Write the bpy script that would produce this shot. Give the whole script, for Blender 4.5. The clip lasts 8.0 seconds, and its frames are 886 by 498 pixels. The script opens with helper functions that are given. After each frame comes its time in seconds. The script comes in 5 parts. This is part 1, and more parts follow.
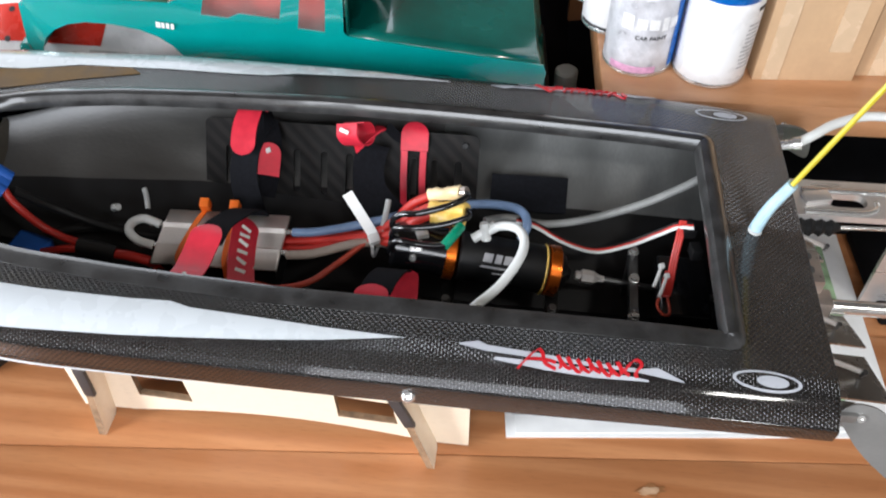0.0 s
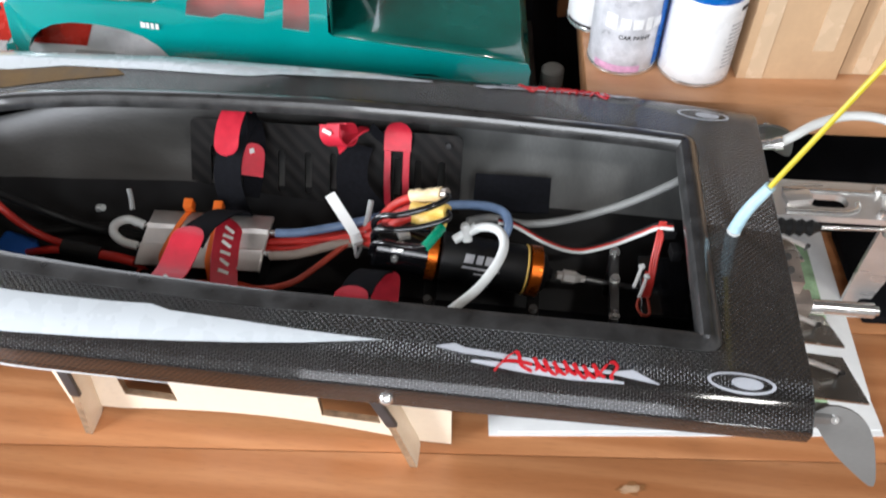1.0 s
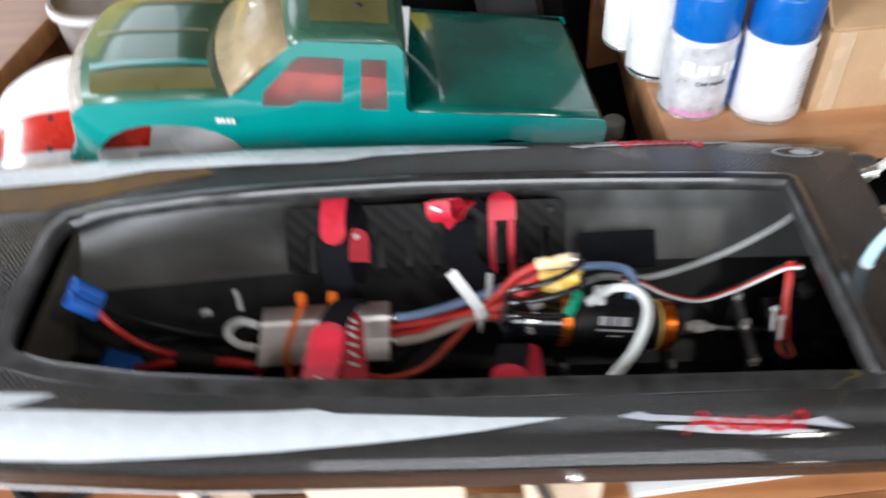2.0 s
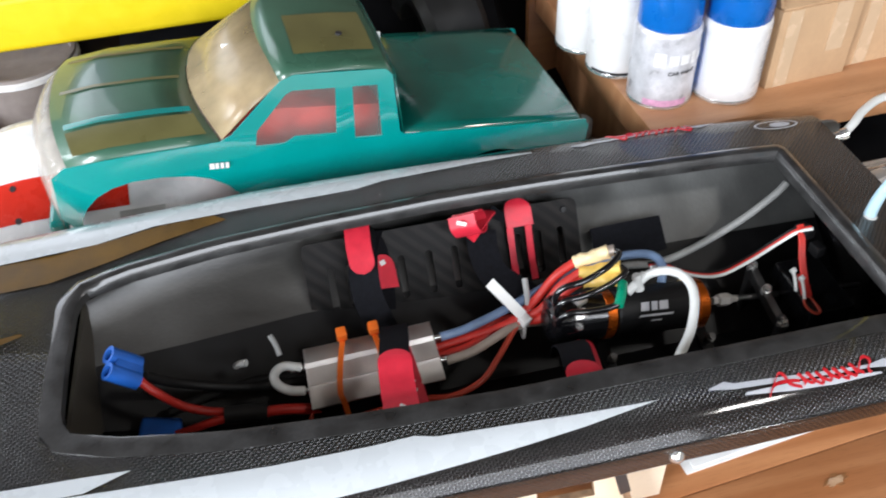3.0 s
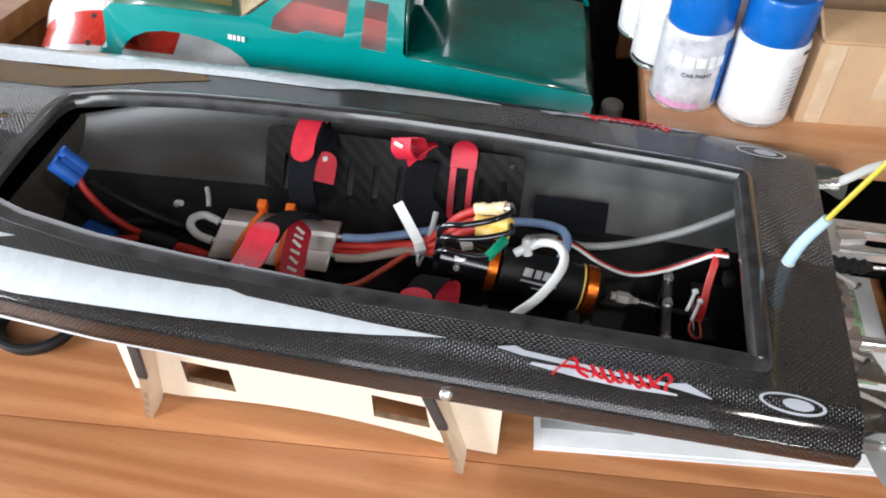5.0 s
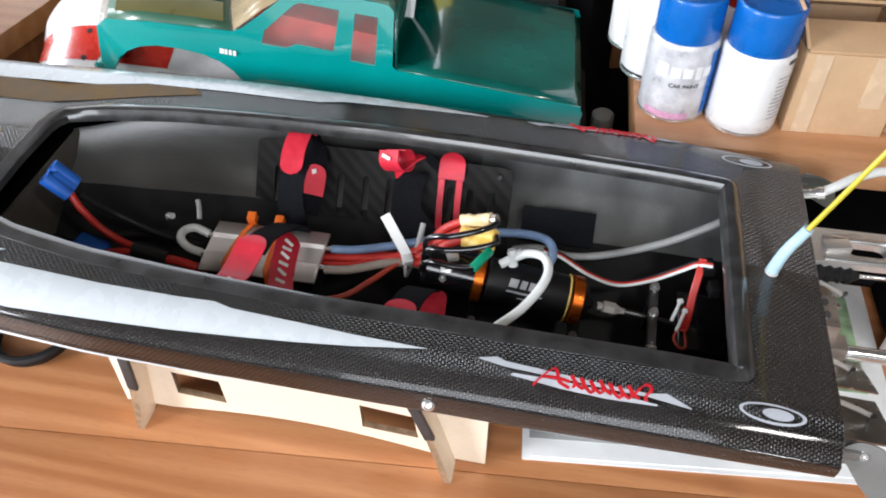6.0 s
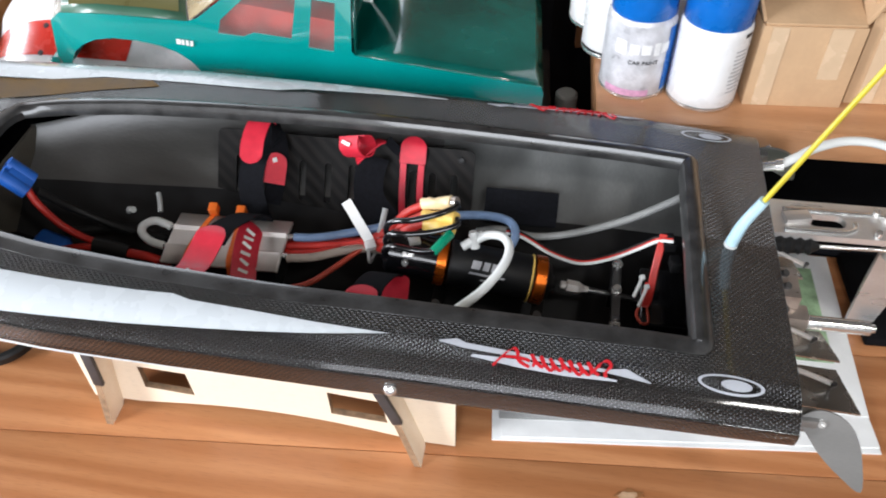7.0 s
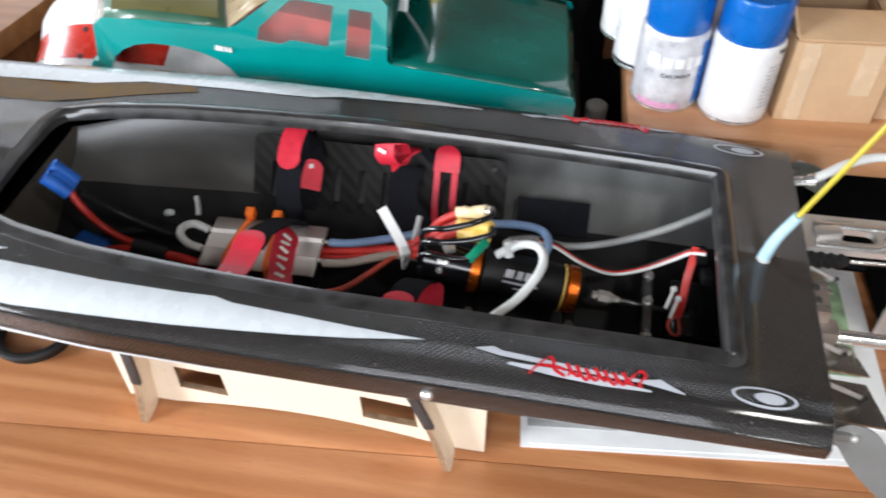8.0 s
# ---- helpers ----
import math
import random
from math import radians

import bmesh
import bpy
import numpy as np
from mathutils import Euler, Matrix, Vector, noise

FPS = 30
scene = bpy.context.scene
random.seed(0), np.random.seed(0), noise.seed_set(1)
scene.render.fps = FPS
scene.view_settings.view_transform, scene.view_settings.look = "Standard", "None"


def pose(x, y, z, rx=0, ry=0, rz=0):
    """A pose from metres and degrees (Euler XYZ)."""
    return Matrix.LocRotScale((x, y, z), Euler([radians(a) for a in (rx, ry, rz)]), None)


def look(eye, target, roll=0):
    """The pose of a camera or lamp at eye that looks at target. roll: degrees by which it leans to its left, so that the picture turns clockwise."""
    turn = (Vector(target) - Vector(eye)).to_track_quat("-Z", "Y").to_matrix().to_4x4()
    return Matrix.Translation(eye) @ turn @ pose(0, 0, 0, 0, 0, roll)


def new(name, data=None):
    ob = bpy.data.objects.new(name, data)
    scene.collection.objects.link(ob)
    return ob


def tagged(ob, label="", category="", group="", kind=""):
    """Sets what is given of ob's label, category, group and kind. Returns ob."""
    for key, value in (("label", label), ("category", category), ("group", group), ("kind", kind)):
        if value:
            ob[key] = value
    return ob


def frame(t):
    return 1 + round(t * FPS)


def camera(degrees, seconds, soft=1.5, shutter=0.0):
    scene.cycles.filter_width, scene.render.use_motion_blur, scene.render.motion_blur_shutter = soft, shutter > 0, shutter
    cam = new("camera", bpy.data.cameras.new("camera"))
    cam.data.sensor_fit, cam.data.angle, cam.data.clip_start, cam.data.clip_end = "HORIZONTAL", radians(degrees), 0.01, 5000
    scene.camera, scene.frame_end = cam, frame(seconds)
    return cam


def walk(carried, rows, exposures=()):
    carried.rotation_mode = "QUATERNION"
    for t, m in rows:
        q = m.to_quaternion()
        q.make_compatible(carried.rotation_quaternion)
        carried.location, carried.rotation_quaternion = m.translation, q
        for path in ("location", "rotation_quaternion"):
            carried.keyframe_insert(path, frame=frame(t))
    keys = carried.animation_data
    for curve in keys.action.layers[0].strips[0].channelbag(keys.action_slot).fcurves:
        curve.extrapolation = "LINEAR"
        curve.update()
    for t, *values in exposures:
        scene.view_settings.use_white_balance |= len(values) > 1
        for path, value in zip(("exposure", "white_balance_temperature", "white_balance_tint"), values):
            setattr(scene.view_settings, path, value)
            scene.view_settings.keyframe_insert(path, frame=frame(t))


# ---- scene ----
cam = camera(56.6, 8.0, soft=1.9, shutter=0.7)
METRES, EYE, TILT, LEAN, TURN = 0.62, 0.60, -47.0, 0.0, 6.5
ROWS = [
    (0, 0, 0, 0, 0, 0, -0),
    (0.5, 0.0159, -0.0034, 0.0091, 0.39, -1.62, 0.02),
    (1, 0.0244, -0.0055, 0.0135, 0.09, -0.7, 0.09),
    (1.5, 0.0001, -0.0218, 0.0068, 0.22, 1.48, -0.1),
    (1.8, -0.094, -0.0017, 0.0255, -1.4347, 1.6495, 3.0003),
    (2, -0.1912, 0.0169, 0.0541, -3.29, 2.59, 6.75),
    (2.2, -0.2869, 0.0228, 0.0704, -5.3187, 2.4623, 11.6195),
    (3.3, -0.3861, 0.0481, 0.0769, -12.3784, 3.1327, 15.4337),
    (3.5, -0.3776, 0.0488, 0.0776, -11.31, 1.87, 13.2),
    (4, -0.2315, 0.0235, 0.0637, -6.04, 2.66, 4.36),
    (4.5, -0.0761, -0.0093, 0.0028, -0.75, 2.1, -3.09),
    (4.7, -0.0433, -0.0354, -0.022, 0.9936, 2.1596, -4.2527),
    (5.8, 0.0073, -0.0572, -0.0377, 2.7351, 2.8916, -3.6568),
    (6, 0.0155, -0.0557, -0.0255, 2.74, 2.87, -3.61),
    (6.5, 0.0297, -0.0544, -0.0282, 2.68, 2.82, -2.72),
    (7, 0.0483, -0.053, -0.028, 1.93, 1.99, -1.61),
    (7.5, 0.0543, -0.0632, -0.0248, 1.54, 2.09, -1.27),
    (8, 0.0191, -0.0702, -0.0252, 2.69, 2.27, -2.74),
]
walk(cam, [(t, pose(0, 0, EYE, TILT, LEAN, TURN) @ pose(METRES * x, METRES * y, METRES * z, 90 + pitch, roll, yaw)) for t, x, y, z, yaw, pitch, roll in ROWS])

# ---- light ----
world = bpy.data.worlds.new("world")
scene.world = world
world.use_nodes = True
wn = world.node_tree.nodes
sky = wn.new("ShaderNodeTexSky")
sky.sky_type, sky.sun_disc = "NISHITA", False
sky.sun_elevation, sky.sun_rotation = radians(35), radians(200)
wn["Background"].inputs["Strength"].default_value = 0.12
world.node_tree.links.new(sky.outputs[0], wn["Background"].inputs["Color"])


def area_lamp(name, eye, target, size, power, colour):
    data = bpy.data.lights.new(name, "AREA")
    data.shape, data.size, data.size_y, data.energy, data.color = "RECTANGLE", size[0], size[1], power, colour
    ob = new(name, data)
    ob.matrix_world = look(eye, target)
    return ob


area_lamp("window_daylight", (0.155, -1.44, 1.05), (0.0, 0.5, 0.1), (1.4, 1.1), 38, (0.90, 0.935, 1.0))
area_lamp("window_daylight", (-2.55, -1.44, 1.05), (-0.1, 0.45, 0.1), (0.92, 1.1), 128, (0.90, 0.935, 1.0))
area_lamp("west_window_daylight", (-3.14, -0.45, 1.0), (0.0, 0.45, 0.1), (1.1, 1.1), 8, (0.90, 0.935, 1.0))
area_lamp("north_window_daylight", (-1.2, 2.04, 1.05), (-0.3, 0.6, 0.1), (0.95, 0.85), 8, (0.90, 0.935, 1.0))
area_lamp("west_window_daylight", (-3.14, 1.2, 1.0), (0.0, 0.5, 0.1), (1.0, 1.1), 56, (0.90, 0.935, 1.0))

area_lamp("ceiling_lamp_light", (0.98, -0.55, 1.735), (0.98, -0.55, 0.0), (0.20, 0.20), 10, (1.0, 0.97, 0.93))


# ---- materials ----
def node_material(name):
    m = bpy.data.materials.new(name)
    m.use_nodes = True
    nt = m.node_tree
    return m, nt, nt.nodes["Principled BSDF"]


def mixed(nt, fac, a, b):
    mx = nt.nodes.new("ShaderNodeMix")
    mx.data_type = "RGBA"
    for key, val in ((0, fac), (6, a), (7, b)):
        if hasattr(val, "links"):
            nt.links.new(val, mx.inputs[key])
        elif key == 0:
            mx.inputs[0].default_value = val
        else:
            mx.inputs[key].default_value = (*val[:3], 1)
    return mx.outputs[2]


def ranged(nt, val, a, b, lo, hi):
    r = nt.nodes.new("ShaderNodeMapRange")
    nt.links.new(val, r.inputs[0])
    for i, v in zip((1, 2, 3, 4), (a, b, lo, hi)):
        r.inputs[i].default_value = v
    return r.outputs[0]


def coords(nt, scale=(1, 1, 1), rot=(0, 0, 0)):
    tc = nt.nodes.new("ShaderNodeTexCoord")
    mp = nt.nodes.new("ShaderNodeMapping")
    mp.inputs["Scale"].default_value, mp.inputs["Rotation"].default_value = scale, rot
    nt.links.new(tc.outputs["Object"], mp.inputs[0])
    return mp.outputs[0]


def noise_of(nt, vec, scale, detail=3.0):
    n = nt.nodes.new("ShaderNodeTexNoise")
    n.inputs["Scale"].default_value, n.inputs["Detail"].default_value = scale, detail
    nt.links.new(vec, n.inputs["Vector"])
    return n.outputs[0]


def bumped(nt, bsdf, height, strength, distance):
    b = nt.nodes.new("ShaderNodeBump")
    b.inputs["Strength"].default_value, b.inputs["Distance"].default_value = strength, distance
    nt.links.new(height, b.inputs["Height"])
    nt.links.new(b.outputs[0], bsdf.inputs["Normal"])


def paint(name, colour, rough=0.4, metal=0.0, vary=0.15, size=60.0, coat=0.0, bump=0.15, grain=900.0, alpha=1.0, transmission=0.0, stretch=(1, 1, 1), spec=0.5):
    """Any plain surface: its colour varied at two scales, with fine relief and uneven gloss."""
    m, nt, b = node_material(name)
    vec = coords(nt, stretch)
    big, fine = noise_of(nt, vec, size), noise_of(nt, vec, grain, 2.0)
    dark = tuple(c * (1 - vary) for c in colour)
    lite = tuple(min(1, c * (1 + vary)) for c in colour)
    c1 = mixed(nt, ranged(nt, big, 0.3, 0.7, 0, 1), dark, lite)
    c2 = mixed(nt, ranged(nt, fine, 0.35, 0.65, 0, 0.35), c1, dark)
    nt.links.new(c2, b.inputs["Base Color"])
    nt.links.new(ranged(nt, big, 0.3, 0.7, max(0.02, rough - 0.07), min(1, rough + 0.09)), b.inputs["Roughness"])
    b.inputs["Metallic"].default_value, b.inputs["Coat Weight"].default_value = metal, coat
    b.inputs["Coat Roughness"].default_value, b.inputs["Specular IOR Level"].default_value = 0.06, spec
    b.inputs["Alpha"].default_value, b.inputs["Transmission Weight"].default_value = alpha, transmission
    if bump:
        bumped(nt, b, fine, bump, 0.0004)
    return m


def carbon(name, cell, dark, lite, rough=0.22, coat=1.0, middle=0.0, relief=0.6):
    """Twill-woven carbon cloth under clear resin: tows crossing at half-step."""
    m, nt, b = node_material(name)
    sep = nt.nodes.new("ShaderNodeSeparateXYZ")
    nt.links.new(coords(nt), sep.inputs[0])

    def calc(op, a, bb=None):
        n = nt.nodes.new("ShaderNodeMath")
        n.operation = op
        for i, v in enumerate((a, bb)):
            if v is None:
                continue
            if hasattr(v, "links"):
                nt.links.new(v, n.inputs[i])
            else:
                n.inputs[i].default_value = v
        return n.outputs[0]

    # the cloth follows the deck round its shoulder
    u = calc("DIVIDE", sep.outputs[0], cell)
    v = calc("DIVIDE", calc("SUBTRACT", calc("ABSOLUTE", calc("SUBTRACT", sep.outputs[1], middle)), sep.outputs[2]), cell)
    fx, fy = calc("FLOOR", u), calc("FLOOR", v)
    over = calc("GREATER_THAN", calc("FLOORED_MODULO", calc("ADD", fx, fy), 2.0), 0.5)
    wave = calc("ABSOLUTE", calc("SINE", calc("MULTIPLY", u, math.pi)))
    wave2 = calc("ABSOLUTE", calc("SINE", calc("MULTIPLY", v, math.pi)))
    h = calc("ADD", calc("MULTIPLY", over, wave), calc("MULTIPLY", calc("SUBTRACT", 1.0, over), wave2))
    tone = mixed(nt, over, dark, lite)
    cloud = noise_of(nt, coords(nt), 14.0)
    body = mixed(nt, ranged(nt, cloud, 0.3, 0.7, 0, 0.5), tone, dark)
    dust = noise_of(nt, coords(nt), 420.0, 1.0)
    nt.links.new(mixed(nt, ranged(nt, dust, 0.76, 0.80, 0, 0.6), body, (0.30, 0.30, 0.30)), b.inputs["Base Color"])
    b.inputs["Roughness"].default_value = 0.24
    b.inputs["Specular IOR Level"].default_value = 0.10 + 1.1 * coat
    b.inputs["Coat Weight"].default_value, b.inputs["Coat Roughness"].default_value = coat, rough * 0.3
    bumped(nt, b, h, relief, 0.0012)
    return m


def twill_plate(name, pitch, dark, lite):
    """Matt carbon sheet with broad diagonal twill ribs."""
    m, nt, b = node_material(name)
    w = nt.nodes.new("ShaderNodeTexWave")
    w.wave_type, w.bands_direction = "BANDS", "DIAGONAL"
    w.inputs["Scale"].default_value, w.inputs["Distortion"].default_value = 0.18 / pitch, 0.6
    nt.links.new(coords(nt, (1, 1, 0.6)), w.inputs["Vector"])
    cloud = noise_of(nt, coords(nt), 22.0)
    c = mixed(nt, ranged(nt, w.outputs["Fac"], 0.25, 0.75, 0, 1), dark, lite)
    nt.links.new(mixed(nt, ranged(nt, cloud, 0.35, 0.7, 0, 0.6), c, dark), b.inputs["Base Color"])
    b.inputs["Roughness"].default_value, b.inputs["Specular IOR Level"].default_value = 0.42, 0.11
    bumped(nt, b, w.outputs["Fac"], 0.25, 0.0004)
    return m


def timber(name, pale, deep, along=(1.2, 14, 14), rough=0.35, coat=0.2, ring=9.0):
    """Sawn wood: long streaks along the board, growth rings and fine pores."""
    m, nt, b = node_material(name)
    inf = nt.nodes.new("ShaderNodeObjectInfo")
    add = nt.nodes.new("ShaderNodeVectorMath")
    sc = nt.nodes.new("ShaderNodeVectorMath")
    sc.operation = "SCALE"
    sc.inputs[0].default_value = (3.1, 5.7, 2.3)
    nt.links.new(inf.outputs["Random"], sc.inputs["Scale"])
    nt.links.new(coords(nt, along), add.inputs[0])
    nt.links.new(sc.outputs[0], add.inputs[1])
    v = add.outputs[0]
    w = nt.nodes.new("ShaderNodeTexWave")
    w.wave_type, w.bands_direction = "BANDS", "Y"
    for key, val in (("Scale", 0.8), ("Distortion", ring), ("Detail", 3.0), ("Detail Scale", 1.2)):
        w.inputs[key].default_value = val
    nt.links.new(v, w.inputs["Vector"])
    streak, pore = noise_of(nt, v, 6.0, 4.0), noise_of(nt, v, 60.0, 2.0)
    c = mixed(nt, ranged(nt, w.outputs["Fac"], 0.1, 0.9, 0.15, 0.75), pale, deep)
    c = mixed(nt, ranged(nt, streak, 0.35, 0.7, 0, 0.55), c, deep)
    c = mixed(nt, ranged(nt, pore, 0.55, 0.75, 0, 0.35), c, tuple(x * 0.55 for x in deep))
    nt.links.new(c, b.inputs["Base Color"])
    b.inputs["Roughness"].default_value, b.inputs["Coat Weight"].default_value = rough, coat
    b.inputs["Coat Roughness"].default_value = 0.25
    bumped(nt, b, streak, 0.12, 0.0006)
    return m


def clear(name, colour, alpha, rough=0.1):
    m, nt, b = node_material(name)
    cl = noise_of(nt, coords(nt), 35.0)
    nt.links.new(mixed(nt, ranged(nt, cl, 0.3, 0.7, 0, 1), tuple(c * 0.8 for c in colour), colour), b.inputs["Base Color"])
    nt.links.new(ranged(nt, cl, 0.3, 0.7, alpha * 0.85, min(1, alpha * 1.15)), b.inputs["Alpha"])
    b.inputs["Roughness"].default_value = rough
    return m


M_CARBON = carbon("carbon_twill", 0.0021, (0.0028, 0.0027, 0.0027), (0.010, 0.0094, 0.0089), coat=0.55, middle=0.4405, relief=1.0)
M_CARBON_FINE = twill_plate("carbon_plate", 0.0042, (0.003, 0.0026, 0.0023), (0.012, 0.010, 0.009))
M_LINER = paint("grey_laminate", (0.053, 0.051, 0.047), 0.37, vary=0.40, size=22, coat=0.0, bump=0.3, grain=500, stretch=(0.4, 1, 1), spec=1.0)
# paler copy of the lining that paints in sheen near the stern
M_LINERSHEEN = paint("grey_laminate_sheen", (0.112, 0.115, 0.111), 0.36, vary=0.30, size=26, coat=0.0, bump=0.3, grain=500, stretch=(1, 0.4, 0.4), spec=0.9)
M_BULKHEAD = paint("pale_laminate", (0.095, 0.086, 0.07), 0.5, vary=0.25, size=30, bump=0.3, grain=500)
M_BLACKGLOSS = paint("black_gloss", (0.005, 0.005, 0.006), 0.16, coat=0.6, vary=0.3)
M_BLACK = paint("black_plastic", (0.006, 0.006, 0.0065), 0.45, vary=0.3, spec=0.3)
M_WEB = paint("black_webbing", (0.008, 0.0085, 0.011), 0.9, vary=0.4, size=300, bump=0.8, grain=1500, spec=0.12)
M_RUBBER = paint("black_rubber", (0.012, 0.012, 0.012), 0.55, vary=0.3, spec=0.3)
M_WHITE = paint("white_gelcoat", (0.57, 0.61, 0.635), 0.26, coat=0.4, vary=0.02, bump=0.05)
M_WHITEPLAS = paint("white_plastic", (0.78, 0.78, 0.76), 0.4, vary=0.05)
M_RED = paint("red_strap", (0.60, 0.022, 0.045), 0.42, vary=0.12, size=120, bump=0.5, grain=1300)
M_REDWIRE = paint("red_silicone", (0.50, 0.024, 0.016), 0.45, vary=0.15)
M_ORANGEWIRE = paint("orange_brown_silicone", (0.44, 0.048, 0.022), 0.5, vary=0.2)
M_DECALRED = paint("red_decal", (0.62, 0.02, 0.03), 0.3, vary=0.05)
M_SILVERDECAL = paint("silver_decal", (0.44, 0.46, 0.50), 0.3, vary=0.06)
M_ORANGE = paint("orange_anodised", (0.62, 0.13, 0.012), 0.28, 0.85, vary=0.15)
M_ORANGETIE = paint("orange_nylon", (0.85, 0.17, 0.02), 0.4, vary=0.08)
M_STEEL = paint("polished_steel", (0.74, 0.74, 0.72), 0.2, 0.8, vary=0.1, size=40)
M_ALU = paint("brushed_aluminium", (0.72, 0.70, 0.68), 0.30, 0.65, vary=0.12, size=25, stretch=(0.3, 1, 1))
M_FIN = paint("satin_grey_aluminium", (0.17, 0.168, 0.16), 0.40, 0.3, vary=0.12, size=25, stretch=(0.3, 1, 1))
M_TAB = paint("stainless_sheet", (0.40, 0.38, 0.35), 0.24, 0.85, vary=0.15, size=40)
M_STRUT = paint("rosy_cast_aluminium", (0.52, 0.45, 0.40), 0.34, 0.7, vary=0.15, size=80)
M_HEATSINK = paint("matt_aluminium", (0.78, 0.74, 0.70), 0.45, 0.55, vary=0.1, size=50)
M_DARKSTEEL = paint("dark_steel", (0.16, 0.16, 0.16), 0.35, 0.9, vary=0.2)
M_HOSE = clear("milky_silicone_hose", (0.80, 0.82, 0.80), 0.80, 0.3)
M_HOSEWHITE = paint("white_silicone_hose", (0.72, 0.74, 0.72), 0.35, vary=0.06)
M_HOSEGREY = clear("grey_silicone_hose", (0.42, 0.43, 0.42), 0.75, 0.35)
M_HOSEBLUE = clear("blue_silicone_hose", (0.20, 0.30, 0.48), 0.85, 0.3)
M_HOSETAN = clear("tan_silicone_hose", (0.48, 0.40, 0.34), 0.85, 0.35)
M_YELLOWSHRINK = paint("yellow_heat_shrink", (0.78, 0.52, 0.12), 0.35, vary=0.22)
M_CREAMSHRINK = paint("pale_heat_shrink", (0.86, 0.68, 0.40), 0.4, vary=0.15)
M_GREENSHRINK = paint("green_heat_shrink", (0.0, 0.24, 0.13), 0.3, vary=0.1)
M_BLUECONN = paint("blue_connector_nylon", (0.012, 0.10, 0.42), 0.4, vary=0.15)
M_ANTENNA = paint("yellow_antenna_tube", (0.55, 0.455, 0.03), 0.35, vary=0.08)
M_SHRINKBLUE = clear("pale_blue_heat_shrink", (0.50, 0.72, 0.82), 0.9, 0.3)
M_TABLE = timber("oiled_floorboard", (0.58, 0.270, 0.120), (0.40, 0.152, 0.056), (1.0, 17, 17))
M_SHELF = timber("shelf_wood", (0.56, 0.29, 0.145), (0.43, 0.20, 0.09))
M_MIDWOOD = timber("mid_brown_wood", (0.40, 0.19, 0.08), (0.28, 0.12, 0.045))
M_DARKWOOD = timber("brown_cabinet_wood", (0.30, 0.13, 0.05), (0.19, 0.075, 0.03))
M_PLY = timber("birch_plywood", (0.86, 0.76, 0.62), (0.80, 0.68, 0.52), (2, 20, 20), 0.6, 0.0, 4.0)
M_PLYEDGE = paint("scorched_plywood_edge", (0.30, 0.19, 0.11), 0.7, vary=0.4, size=120)
M_PLYBURN = paint("charred_edge", (0.05, 0.045, 0.045), 0.6, vary=0.3)
M_TEAL = paint("teal_polycarbonate", (0.0, 0.255, 0.24), 0.16, coat=1.0, vary=0.10, size=12, bump=0.03)
M_OLIVE = paint("olive_masked_polycarbonate", (0.045, 0.125, 0.080), 0.32, coat=0.35, vary=0.28, size=14, bump=0.03)
M_OLIVELITE = paint("amber_masked_polycarbonate", (0.145, 0.135, 0.048), 0.32, coat=0.3, vary=0.2, size=20, bump=0.03)
M_BEDGREEN = paint("deep_green_polycarbonate", (0.001, 0.115, 0.092), 0.2, coat=0.8, vary=0.45, size=10, bump=0.03)
M_LEXAN = clear("clear_polycarbonate", (0.56, 0.44, 0.26), 0.62, 0.22)
M_NOSE = clear("clear_nose_polycarbonate", (0.70, 0.66, 0.58), 0.42, 0.14)
M_WINDOW = clear("hazy_window_film", (0.72, 0.70, 0.66), 0.13, 0.2)
M_CLOTHRED = paint("red_box_card", (0.58, 0.035, 0.025), 0.6, vary=0.2)
M_SHELLWHITE = paint("white_shell", (0.80, 0.80, 0.80), 0.25, coat=0.5, vary=0.04)
M_SHELLRED = paint("red_shell_paint", (0.62, 0.025, 0.012), 0.25, coat=0.5, vary=0.08)
M_CANBLUE = paint("blue_cap", (0.002, 0.125, 0.47), 0.3, vary=0.1)
M_CANWHITE = paint("white_printed_tin", (0.80, 0.80, 0.80), 0.3, vary=0.03)
M_CANGREY = paint("silver_printed_tin", (0.62, 0.62, 0.65), 0.32, 0.15, vary=0.25, size=70)
M_CANPINK = paint("pink_print", (0.72, 0.38, 0.56), 0.4, vary=0.28, size=140)
M_PRINTBLACK = paint("dark_ink", (0.03, 0.03, 0.035), 0.5)
M_PRINTGREY = paint("grey_ink", (0.42, 0.42, 0.44), 0.5)
M_PRINTPURPLE = paint("magenta_ink", (0.45, 0.08, 0.30), 0.5)
M_CARD = paint("corrugated_card", (0.52, 0.34, 0.195), 0.75, vary=0.09, size=28, bump=0.3, grain=240)
M_TAPE = paint("packing_tape", (0.60, 0.44, 0.29), 0.25, coat=0.5, vary=0.06)
M_PAPER = paint("printed_paper", (0.80, 0.81, 0.80), 0.55, vary=0.05)
M_PAPERGREY = paint("grey_print", (0.56, 0.57, 0.56), 0.35, vary=0.5, size=24, stretch=(0.5, 1.6, 1))
M_KNOT = timber("pale_knot_wood", (0.62, 0.42, 0.27), (0.36, 0.19, 0.09), (20, 30, 30))
M_PAPERGREEN = paint("green_print", (0.34, 0.50, 0.30), 0.5, vary=0.5, size=50)
M_YELLOW = paint("yellow_panel", (0.80, 0.60, 0.01), 0.4, vary=0.05)
M_TUBGREY = paint("grey_tub", (0.33, 0.29, 0.27), 0.5, vary=0.15)
M_CLOTHGAP = paint("black_cloth_and_gap", (0.006, 0.006, 0.007), 0.85, vary=0.4, size=30, bump=0.8, grain=600, spec=0.08)
